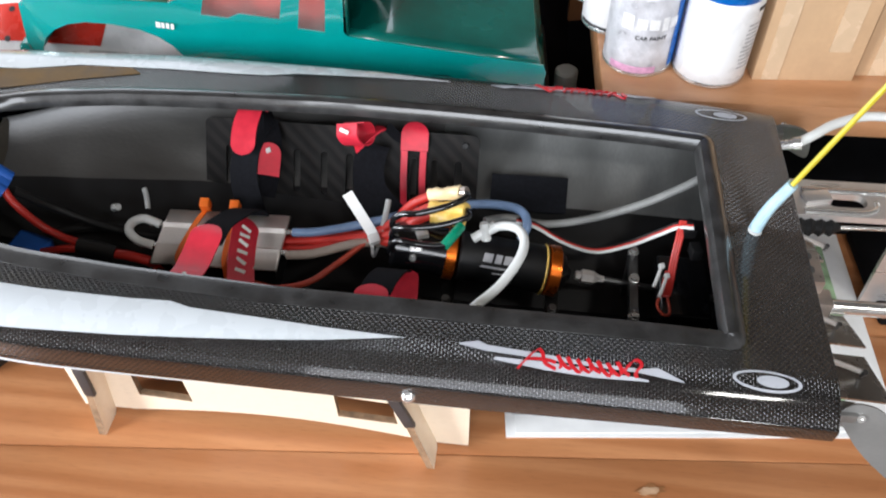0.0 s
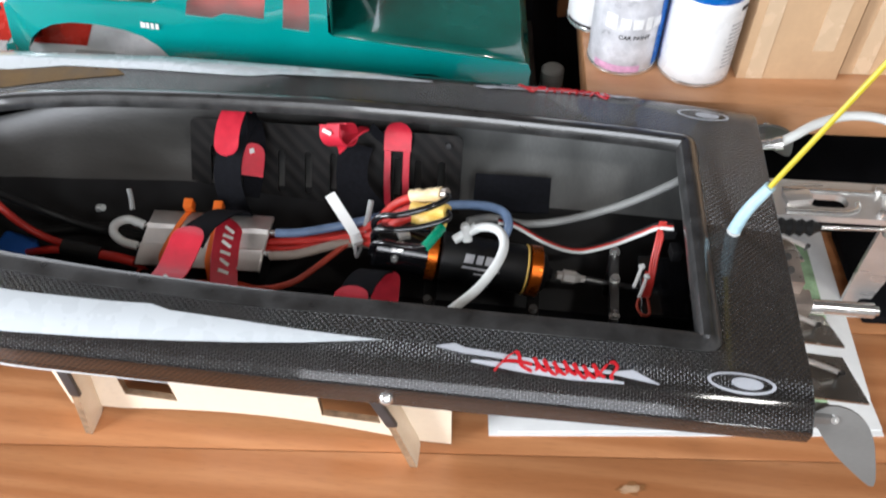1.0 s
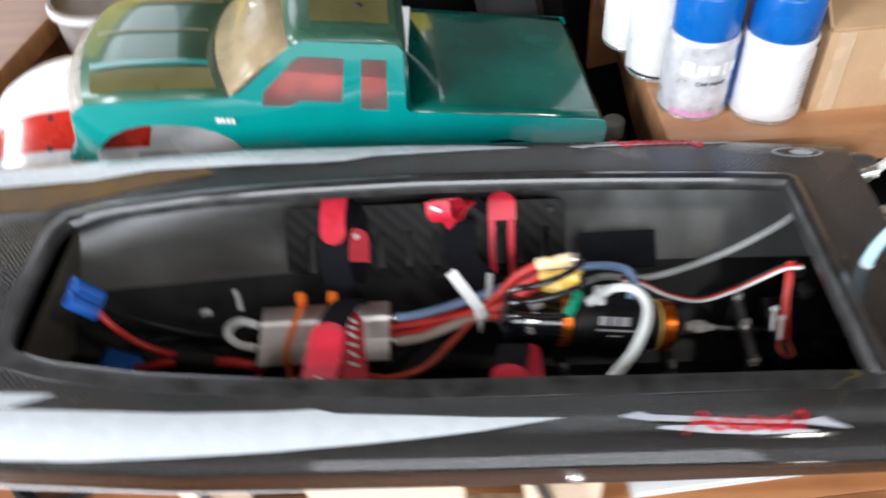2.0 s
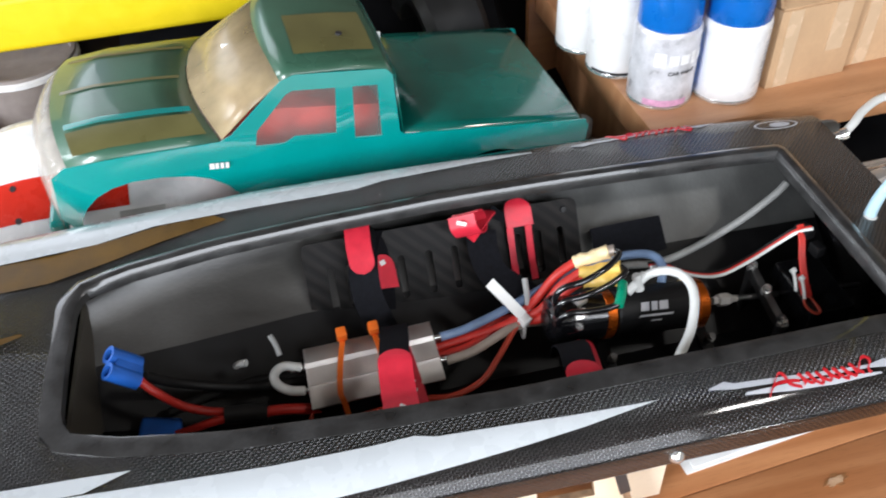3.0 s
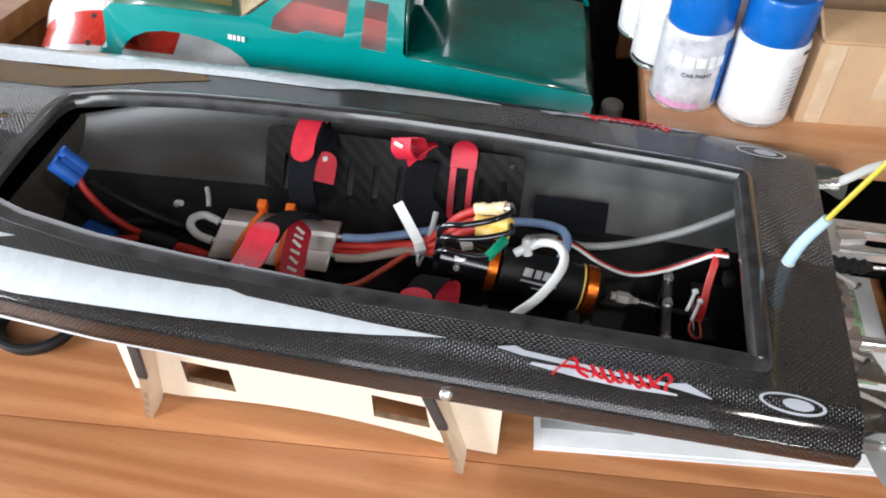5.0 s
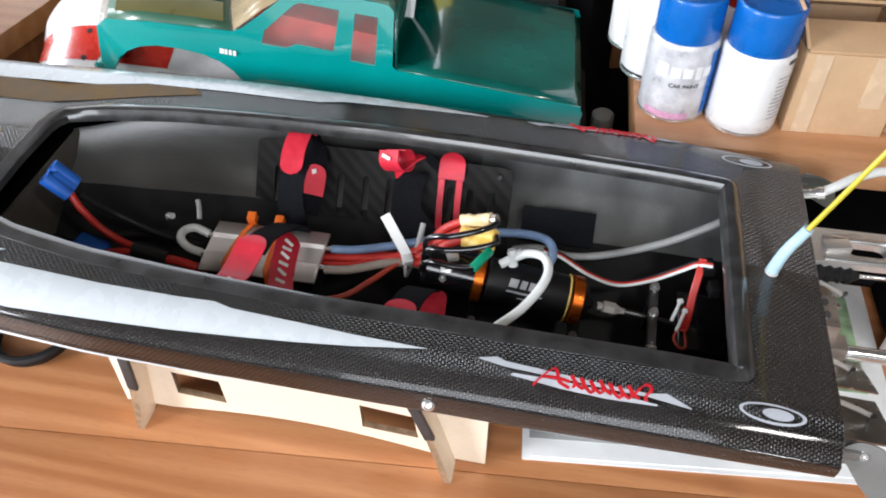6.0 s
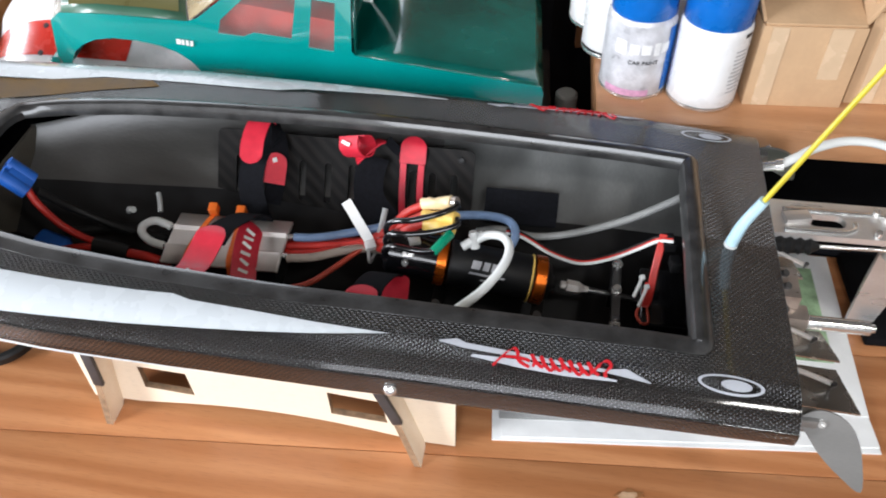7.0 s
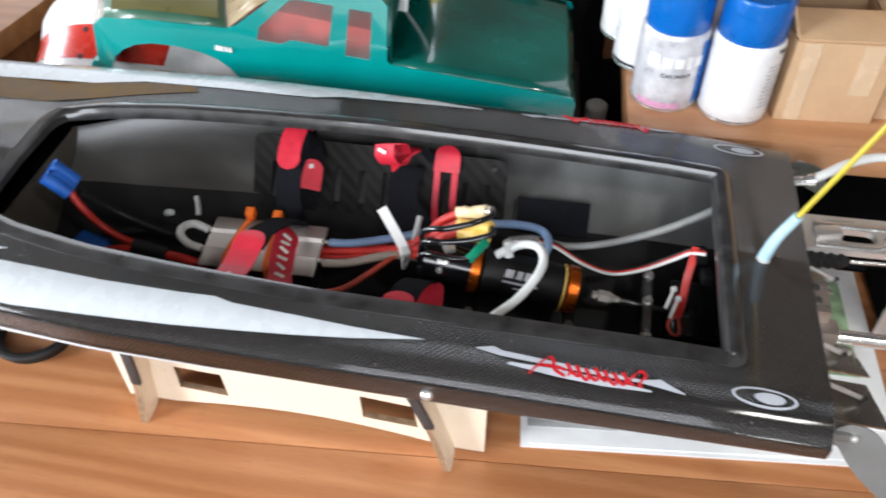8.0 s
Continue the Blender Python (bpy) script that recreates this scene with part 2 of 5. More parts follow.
M_WALL = paint("beige_wall", (0.36, 0.34, 0.31), 0.85, vary=0.06, size=6, bump=0.2, grain=200)
# flat colour of an amber reflection, painted onto the deck
M_GOLDREFLECTION = paint("painted_gold_reflection", (0.125, 0.066, 0.012), 0.34, vary=0.3, size=40, spec=0.2)
M_CEILING = paint("unseen_dark_ceiling", (0.085, 0.07, 0.058), 0.85, vary=0.05, size=6)
M_RIM = paint("black_rim_resin", (0.030, 0.030, 0.030), 0.34, vary=0.5, size=60, coat=1.0, grain=420, bump=0.4, spec=0.5)
M_DIMWALL = paint("unseen_dark_wall", (0.11, 0.08, 0.06), 0.7, vary=0.15, size=5)
M_DARKCAP = paint("grey_cap", (0.24, 0.23, 0.21), 0.45, vary=0.1)
M_CLEARBOTTLE = clear("clear_bottle", (0.35, 0.45, 0.45), 0.35, 0.1)


# ---- mesh helpers ----
def part(name, bm, material, parent=None, label="", smooth=True):
    me = bpy.data.meshes.new(name)
    bmesh.ops.recalc_face_normals(bm, faces=bm.faces)
    bm.to_mesh(me)
    bm.free()
    for mt in material if isinstance(material, (list, tuple)) else (material,):
        me.materials.append(mt)
    if smooth:
        for p in me.polygons:
            p.use_smooth = True
        me.set_sharp_from_angle(angle=radians(38))
    ob = new(name, me)
    if parent is not None:
        ob.parent = parent
        ob.matrix_parent_inverse = parent.matrix_world.inverted()
    if label:
        tagged(ob, label)
    return ob


def thing(name, label, category, at=(0, 0, 0), group="", kind=""):
    ob = new(name)
    ob.empty_display_size = 0.02
    ob.location = at
    bpy.context.view_layer.update()
    return tagged(ob, label, category, group, kind)


def rounded(bm, edges=None, width=0.001, seg=2):
    bmesh.ops.bevel(bm, geom=list(edges or bm.edges), offset=width, segments=seg, profile=0.6, affect="EDGES", clamp_overlap=True)
    return bm


def box(size, at=(0, 0, 0), rot=(0, 0, 0), bevel=0.001, seg=2):
    bm = bmesh.new()
    bmesh.ops.create_cube(bm, size=1, matrix=Matrix.Diagonal((*size, 1)))
    if bevel:
        rounded(bm, None, bevel, seg)
    bm.transform(pose(*at, *rot))
    return bm


def join(*bms):
    out = bms[0]
    for b in bms[1:]:
        me = bpy.data.meshes.new("tmp")
        b.to_mesh(me)
        b.free()
        out.from_mesh(me)
        bpy.data.meshes.remove(me)
    return out


def lathe(profile, at=(0, 0, 0), axis=(0, 0, 1), seg=32):
    """A turned body: (radius, height) pairs about an axis; a radius of zero closes it."""
    bm = bmesh.new()
    rings = []
    for r, h in profile:
        if r < 1e-6:
            rings.append([bm.verts.new((0, 0, h))])
        else:
            rings.append([bm.verts.new((r * math.cos(a), r * math.sin(a), h)) for a in (2 * math.pi * i / seg for i in range(seg))])
    for a, b in zip(rings, rings[1:]):
        for i in range(seg):
            j = (i + 1) % seg
            if len(a) == 1 and len(b) > 1:
                bm.faces.new((a[0], b[i], b[j]))
            elif len(b) == 1 and len(a) > 1:
                bm.faces.new((a[i], a[j], b[0]))
            elif len(a) > 1:
                bm.faces.new((a[i], a[j], b[j], b[i]))
    bm.transform(Matrix.Translation(at) @ Vector(axis).to_track_quat("Z", "Y").to_matrix().to_4x4())
    return bm


def smooth_path(pts, steps=6):
    """A rounded line through the given places."""
    p = [Vector(q) for q in pts]
    p = [p[0] * 2 - p[1]] + p + [p[-1] * 2 - p[-2]]
    out = []
    for i in range(1, len(p) - 2):
        for s in range(steps):
            t = s / steps
            a, b, c, d = p[i - 1], p[i], p[i + 1], p[i + 2]
            out.append(0.5 * (2 * b + (c - a) * t + (2 * a - 5 * b + 4 * c - d) * t * t + (3 * b - a - 3 * c + d) * t ** 3))
    out.append(p[-2])
    return out


def tube(pts, r, seg=10, steps=6, closed_ends=True):
    path = smooth_path(pts, steps)
    bm = bmesh.new()
    rings, side = [], None
    for i, q in enumerate(path):
        d = (path[min(i + 1, len(path) - 1)] - path[max(i - 1, 0)]).normalized()
        if side is None:
            side = d.orthogonal().normalized()
        side = (side - d * side.dot(d)).normalized()
        up = d.cross(side)
        rr = r[0] + (r[1] - r[0]) * i / (len(path) - 1) if isinstance(r, tuple) else r
        rings.append([bm.verts.new(q + rr * (math.cos(a) * side + math.sin(a) * up)) for a in (2 * math.pi * k / seg for k in range(seg))])
    for a, b in zip(rings, rings[1:]):
        for k in range(seg):
            bm.faces.new((a[k], a[(k + 1) % seg], b[(k + 1) % seg], b[k]))
    if closed_ends:
        bm.faces.new(rings[0][::-1])
        bm.faces.new(rings[-1])
    return bm


def ribbon(pts, across, width, thick=0.0012, steps=6, round_start=False, round_end=False):
    """A flat strap along a rounded line; across: its width's direction, one or one a place."""
    steps = max(steps, 14) if round_start or round_end else steps
    path = smooth_path(pts, steps)
    n = len(path)
    if isinstance(across[0], (int, float)):
        across = [across] * len(pts)
    dirs = smooth_path(across, steps)
    length = [0.0]
    for a, b in zip(path, path[1:]):
        length.append(length[-1] + (b - a).length)
    bm = bmesh.new()
    rows = []
    for i, q in enumerate(path):
        d = (path[min(i + 1, n - 1)] - path[max(i - 1, 0)]).normalized()
        w = (dirs[i] - d * dirs[i].dot(d)).normalized()
        nrm = d.cross(w)
        half = width / 2
        for on, far in ((round_start, length[i]), (round_end, length[-1] - length[i])):
            if on and far < width / 2:
                half = min(half, math.sqrt(max(1e-7, (width / 2) ** 2 - (width / 2 - far) ** 2)))
        half = max(half, 0.0004)
        rows.append([bm.verts.new(q + w * half * s + nrm * thick * k) for s, k in ((-1, -0.5), (1, -0.5), (1, 0.5), (-1, 0.5))])
    for a, b in zip(rows, rows[1:]):
        for k in range(4):
            bm.faces.new((a[k], a[(k + 1) % 4], b[(k + 1) % 4], b[k]))
    bm.faces.new(rows[0][::-1])
    bm.faces.new(rows[-1])
    return bm


def plate(outline, holes=(), thick=0.003):
    """A flat cut sheet in the x-y plane, with holes, raised by its thickness."""
    bm = bmesh.new()
    edges = []
    for loop in (outline, *holes):
        vs = [bm.verts.new((x, y, 0)) for x, y in loop]
        edges += [bm.edges.new((vs[i], vs[(i + 1) % len(vs)])) for i in range(len(vs))]
    bmesh.ops.triangle_fill(bm, edges=edges, use_beauty=True)
    ext = bmesh.ops.extrude_face_region(bm, geom=list(bm.faces))
    bmesh.ops.translate(bm, verts=[v for v in ext["geom"] if isinstance(v, bmesh.types.BMVert)], vec=(0, 0, thick))
    return bm


def lerp(x, table):
    xs, ys = [a for a, _ in table], [b for _, b in table]
    return float(np.interp(x, xs, ys))


def placed(bm, m):
    bm.transform(m)
    return bm


def grid(rows):
    """A sheet through rows of places, each with the same count."""
    bm = bmesh.new()
    vs = [[bm.verts.new(p) for p in row] for row in rows]
    for a, b in zip(vs, vs[1:]):
        for i in range(len(a) - 1):
            bm.faces.new((a[i], a[i + 1], b[i + 1], b[i]))
    return bm


def thicken(ob, t, offset=-1.0):
    md = ob.modifiers.new("thickness", "SOLIDIFY")
    md.thickness, md.offset = t, offset
    return ob


# ---- the room ----
def wall(name, size, at, mt=None, label="plain beige painted wall"):
    ob = part(name, box(size, at, bevel=0), mt or M_WALL, smooth=False)
    return tagged(ob, label, "wall", kind="structure")


wall("floor", (5.6, 3.6, 0.04), (-0.55, 0.3, -0.74), M_DARKWOOD, "brown wooden room floor in shade")
# one window opening in the north wall; unseen wall, darkened to dim reflections
for size, at in (((1.65, 0.1, 2.5), (-2.525, 2.15, 0.53)), ((2.95, 0.1, 2.5), (0.775, 2.15, 0.53)), ((1.0, 0.1, 1.32), (-1.2, 2.15, -0.06)), ((1.0, 0.1, 0.28), (-1.2, 2.15, 1.64))):
    wall("wall_north", size, at, M_DIMWALL, "unseen wall kept dark brown to dim reflections")
wall("wall_east", (0.1, 3.6, 2.5), (2.25, 0.3, 0.53))
# the south and west walls have two window openings each
for nm, size, at in (("wall_south", (0.15, 0.1, 2.5), (-3.125, -1.55, 0.53)), ("wall_south", (1.43, 0.1, 2.5), (-1.335, -1.55, 0.53)),
                     ("wall_south", (1.0, 0.1, 1.0), (-2.55, -1.55, -0.22)), ("wall_south", (1.0, 0.1, 0.18), (-2.55, -1.55, 1.69)), ("wall_south", (1.27, 0.1, 2.5), (1.565, -1.55, 0.53)),
                     ("wall_south", (1.55, 0.1, 1.0), (0.155, -1.55, -0.22)), ("wall_south", (1.55, 0.1, 0.18), (0.155, -1.55, 1.69)),
                     ("wall_west", (0.1, 0.45, 2.5), (-3.25, -1.275, 0.53)), ("wall_west", (0.1, 0.45, 2.5), (-3.25, 0.425, 0.53)), ("wall_west", (0.1, 0.35, 2.5), (-3.25, 1.925, 0.53)),
                     ("wall_west", (0.1, 1.25, 1.03), (-3.25, -0.425, -0.205)), ("wall_west", (0.1, 1.25, 0.23), (-3.25, -0.425, 1.665)),
                     ("wall_west", (0.1, 1.1, 1.03), (-3.25, 1.2, -0.205)), ("wall_west", (0.1, 1.1, 0.23), (-3.25, 1.2, 1.665))):
    wall(nm, size, at)
# ceiling never in view; its dark colour keeps reflections on the deck low
tagged(part("ceiling", box((5.8, 3.9, 0.06), (-0.55, 0.3, 1.81), bevel=0), M_CEILING, smooth=False), "unseen ceiling kept dark to dim the deck reflections", "ceiling", kind="structure")

lamp = thing("ceiling_lamp", "round white ceiling lamp switched on", "ceiling lamp", (0.98, -0.55, 1.78))
part("lamp_plate", lathe([(0, 0.0), (0.19, 0.0), (0.19, -0.012), (0.175, -0.03), (0, -0.03)], (0.98, -0.55, 1.78), (0, 0, 1), 40), M_WHITEPLAS, lamp)
part("lamp_ring", lathe([(0.172, -0.028), (0.186, -0.030), (0.186, -0.046), (0.172, -0.046), (0.172, -0.028)], (0.98, -0.55, 1.78), (0, 0, 1), 40), M_ALU, lamp)

# ---- the bench of boards ----
bench = thing("workbench_top", "orange-brown wooden board bench top with fine dark joints", "bench top", (0, 0.2, -0.03), kind="structure")
bench_rot = math.atan(0.088)
for i in range(6):
    ofs = 0.3335 - 0.13 * 3 + 0.13 * i
    bm = box((2.0, 0.1288, 0.03), (0, 0, 0), bevel=0.0012)
    bm.transform(Matrix.Translation((0, ofs + 0.065, -0.015)) @ pose(0, 0, 0, 0, 0, math.degrees(bench_rot)))
    part("board", bm, M_TABLE, bench)
knot = part("wood_knot", placed(plate([((0.0105 + 0.003 * math.sin(i * 2.1)) * math.cos(i * math.pi / 10), (0.0050 + 0.0016 * math.sin(i * 1.7)) * math.sin(i * math.pi / 10)) for i in range(20)], (), 0.0006), pose(0.127, 0.317, 0.0001, 0, 0, 12)), M_MIDWOOD, bench, smooth=False)
part("knot_heart", placed(plate([((0.0078 + 0.0018 * math.sin(i * 2.6)) * math.cos(i * math.pi / 9), (0.0034 + 0.001 * math.sin(i * 1.3)) * math.sin(i * math.pi / 9)) for i in range(18)], (), 0.0006), pose(0.1262, 0.3165, 0.0005, 0, 0, 16)), M_KNOT, bench, smooth=False)
leg_bm = join(*[box((0.06, 0.06, 0.66), (sx, sy, -0.39), bevel=0.003) for sx in (-0.9, 0.9) for sy in (0.0, 0.6)])
part("trestle", leg_bm, M_DARKWOOD, bench)

# the raised shelf board with a dark hollow below
shelf = thing("shelf_unit", "light brown wooden shelf with a straight front edge", "shelf", (0.45, 0.75, 0.0))
SHELF_Z = 0.155
part("shelf_board", placed(box((0.852, 0.34, 0.032), (0.434, 0.17, -0.016), bevel=0.0025), pose(0.066, 0.612, SHELF_Z, 0, 0, 2.4)), M_SHELF, shelf)
part("side_panel", placed(box((0.02, 0.30, 0.86), (0.05, 0.18, -0.462), bevel=0.002), pose(0.066, 0.612, SHELF_Z, 0, 0, 2.4)), M_SHELF, shelf)
part("side_panel", placed(box((0.02, 0.30, 0.86), (0.84, 0.18, -0.462), bevel=0.002), pose(0.066, 0.612, SHELF_Z, 0, 0, 2.4)), M_SHELF, shelf)
part("back_panel", placed(box((0.86, 0.012, 1.0), (0.43, 0.335, -0.39), bevel=0.001), pose(0.066, 0.612, SHELF_Z, 0, 0, 2.4)), M_DARKWOOD, shelf)


# ---- the model boat ----
boat = thing("model_boat", "black carbon fibre model speedboat with open cockpit and white stripes", "model boat", (-0.1, 0.44, 0.05))
YC, YK = 0.4405, 0.432
BEAM = [(-0.93, 0.004), (-0.88, 0.030), (-0.78, 0.070), (-0.65, 0.108), (-0.53, 0.133), (-0.42, 0.150), (-0.30, 0.158), (-0.10, 0.159), (0.10, 0.157), (0.215, 0.153)]
KEEL = [(-0.93, 0.150), (-0.85, 0.105), (-0.70, 0.070), (-0.5, 0.058), (0.215, 0.056)]
SHEER = [(-0.93, 0.200), (-0.7, 0.186), (-0.45, 0.177), (-0.06, 0.172), (0.10, 0.167), (0.215, 0.159)]
HEEL = 0.015
SKIRT = [(-0.93, 0.024), (-0.45, 0.022), (0.0, 0.020), (0.215, 0.013)]
OPEN = [(-0.440, 0.0640), (-0.425, 0.0715), (-0.395, 0.0815), (-0.33, 0.093), (-0.25, 0.0995), (-0.15, 0.104), (0.0, 0.1035), (0.152, 0.101)]
STERN = 0.211
FORE, AFT = -0.440, 0.152


def rise(x):
    return lerp(x, SHEER)


def deck_z(x, off):
    """Height of the deck off metres from the middle line: a soft shoulder at the gunwale, then a slope up to the opening."""
    b = lerp(x, BEAM)
    k = max(0.0, min(1.0, (b - abs(off)) / max(b, 0.02) * 5.0))
    crown = 0.0145 + 0.016 * max(0.0, min(1.0, (-x - 0.44) / 0.25))
    inner = max(0.0, (b - abs(off)) / max(b, 0.02) - 0.36)
    fore = max(0.0, min(1.0, (-x - 0.42) / 0.08))
    return rise(x) + HEEL * off + crown * (1 - (1 - k) ** 2.2) * min(1, b / 0.06) + inner * 0.012 * fore


def opening(x):
    return lerp(x, OPEN)


xs = sorted({round(v, 4) for v in [*np.linspace(-0.93, FORE, 16), *[a for a, _ in OPEN], *np.linspace(FORE, AFT, 34), *np.linspace(AFT, STERN, 5)]})


def deck_side(sign):
    rows = []
    for x in xs:
        b = lerp(x, BEAM)
        edge = YC + sign * b
        inner = YK + sign * (opening(x) if FORE <= x <= AFT else (opening(max(FORE, min(AFT, x))) if abs(lerp(x, BEAM)) > 0.11 else b * 0.5))
        tilt = HEEL * sign * b
        row = [(x, edge, rise(x) - lerp(x, SKIRT) + tilt), (x, edge + sign * 0.0012, rise(x) - 0.006 + tilt), (x, edge + sign * 0.0012, rise(x) - 0.0016 + tilt), (x, edge + sign * 0.0008, rise(x) - 0.0004 + tilt)]
        for k in (0.0, 0.015, 0.03, 0.05, 0.07, 0.095, 0.12, 0.15, 0.18, 0.22, 0.26, 0.31, 0.36, 0.42, 0.48, 0.56, 0.65, 0.75, 0.85, 1.0):
            y = edge + (inner - edge) * k
            row.append((x, y, deck_z(x, (y - YC))))
        rows.append(row)
    return grid(rows)


def deck_cap(x0, x1):
    cols = [x for x in xs if x0 - 1e-6 <= x <= x1 + 1e-6]
    rows = []
    for x in cols:
        b = lerp(x, BEAM)
        w = opening(max(FORE, min(AFT, x))) if b > 0.11 else b * 0.5
        rows.append([(x, YK + w * s, deck_z(x, YK + w * s - YC)) for s in (-1, -0.6, -0.25, 0, 0.25, 0.6, 1)])
    return grid(rows)


deck_bm = join(deck_side(-1), deck_side(1), deck_cap(-0.93, FORE), deck_cap(AFT, STERN))
bmesh.ops.remove_doubles(deck_bm, verts=deck_bm.verts, dist=0.0002)
deck = part("deck", deck_bm, M_CARBON, boat, "glossy black carbon weave deck")


def hull_row(x, inset):
    b, k = lerp(x, BEAM) - inset, lerp(x, KEEL) + inset * 1.2
    top = rise(x) - lerp(x, SKIRT) + (0.004 if inset else 0)
    row = []
    for s in (-1, 1):
        half = [(b, top), (b * 0.985, top - 0.004), (b * 0.80, top - 0.012 - (top - k) * 0.14), (b * 0.5, k + (top - k) * 0.48), (b * 0.2, k + (top - k) * 0.17), (0, k)]
        half = [(x, YC + s * o, z + HEEL * s * o) for o, z in half]
        row += half if s < 0 else half[-2::-1]
    return row


hull_bm = grid([hull_row(x, 0.0) for x in xs])
part("hull_bottom", hull_bm, M_BLACKGLOSS, boat, "gloss black hull bottom")
LINER_HALF = [(-0.50, 0.062), (-0.437, 0.078), (-0.40, 0.098), (-0.35, 0.118), (-0.27, 0.142), (-0.15, 0.154), (0.215, 0.149)]
LINER_KEEL = [(-0.50, 0.112), (-0.437, 0.098), (-0.36, 0.076), (-0.25, 0.063), (0.215, 0.061)]


def liner_row(x):
    b, k = lerp(x, LINER_HALF), lerp(x, LINER_KEEL)
    top = rise(x) - lerp(x, SKIRT) + 0.004
    half = [(b, top), (b * 0.985, top - 0.005), (b * 0.80, top - 0.012 - (top - k) * 0.14), (b * 0.5, k + (top - k) * 0.48), (b * 0.2, k + (top - k) * 0.17), (0, k)]
    row = []
    for s in (-1, 1):
        h = [(x, YC + s * o, z + HEEL * s * o) for o, z in half]
        row += h if s < 0 else h[-2::-1]
    return row


liner = part("hull_lining", grid([liner_row(x) for x in xs if -0.46 < x < STERN - 0.002]), [M_LINER, M_BLACK, M_LINERSHEEN], boat, "grey resin-coated inner hull, black bottom, sheen painted paler aft")
# bottom strips black; aft side strips paler, the lamp's sheen put into their colour
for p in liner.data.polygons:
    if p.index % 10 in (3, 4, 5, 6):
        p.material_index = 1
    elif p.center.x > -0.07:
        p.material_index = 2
end_rows = hull_row(STERN, 0.0)
bm = bmesh.new()
tv = [bm.verts.new(p) for p in end_rows] + [bm.verts.new((STERN, y, z)) for y, z in
      [(YC + s * 0.153 * k, deck_z(STERN, s * 0.153 * k)) for s, k in ((1, 0.96), (1, 0.7), (1, 0.35), (1, 0), (-1, 0.35), (-1, 0.7), (-1, 0.96))]]
bm.faces.new(tv)
bmesh.ops.triangulate(bm, faces=bm.faces)
thicken(part("transom", bm, M_CARBON, boat, smooth=False), 0.004)
bm = bmesh.new()
bm.faces.new([bm.verts.new((-0.4385, y, z)) for _, y, z in liner_row(-0.4385)])
thicken(part("bulkhead", bm, M_BULKHEAD, boat, "pale brown laminate bulkhead", smooth=False), 0.003)


# the raised rim round the opening
def rim_line():
    pts = [(x, YK - opening(x)) for x in np.linspace(AFT - 0.012, FORE + 0.012, 34)]
    pts = [(AFT - 0.0006, YK - 0.0975), (AFT - 0.0030, YK - 0.1000), (AFT - 0.0065, YK - 0.1010)] + pts
    far = [(x, 2 * YK - y) for x, y in pts][::-1]
    fore = [(FORE + 0.004, YK - 0.058), (FORE + 0.001, YK - 0.045), (FORE, YK), (FORE + 0.001, YK + 0.045), (FORE + 0.004, YK + 0.058)]
    aft = [(AFT, YK + 0.093), (AFT, YK + 0.04), (AFT, YK), (AFT, YK - 0.04), (AFT, YK - 0.093)]
    return pts + fore + far + aft


def coaming():
    loop = rim_line()
    n = len(loop)
    bm = bmesh.new()
    rings = []
    prof = [(0.006, -0.003), (0.0045, 0.0012), (0.001, 0.0040), (-0.0035, 0.0050), (-0.0075, 0.0038), (-0.0100, 0.0), (-0.0105, -0.006), (-0.0080, -0.008)]
    for i, (x, y) in enumerate(loop):
        (x0, y0), (x1, y1) = loop[i - 1], loop[(i + 1) % n]
        d = Vector((x1 - x0, y1 - y0)).normalized()
        out = Vector((d.y, -d.x))
        if out.dot(Vector((x - (-0.145), y - YK))) < 0:
            out = -out
        z = deck_z(max(FORE, min(AFT, x)), y - YC)
        # the bead stands proud on the far side and at the stern, and lies nearly flush elsewhere
        lift = 0.12 + 0.88 * min(1.0, max(out.y, 0.0) + max(out.x, 0.0))
        rings.append([bm.verts.new((x + out.x * o, y + out.y * o, z + (h * lift if h > 0 else h))) for o, h in prof])
    for i in range(n):
        a, b = rings[i], rings[(i + 1) % n]
        for k in range(len(prof) - 1):
            bm.faces.new((a[k], a[k + 1], b[k + 1], b[k]))
    return bm


thicken(part("cockpit_rim", coaming(), M_RIM, boat, "raised glossy black cockpit rim"), 0.0015)


# stripes and emblems lie on the deck as thin films
def film_on_deck(name, near_line, far_line, mt, label="", lift=0.0006, parent=None):
    """A thin film between two lines given by x and distance from the middle line (signed)."""
    rows = []
    for (xa, oa), (xb, ob_) in zip(near_line, far_line):
        row = []
        for k in np.linspace(0, 1, 6):
            x, o = xa + (xb - xa) * k, oa + (ob_ - oa) * k
            row.append((x, YC + o, deck_z(x, o) + lift))
        rows.append(row)
    return part(name, grid(rows), mt, parent or boat, label)


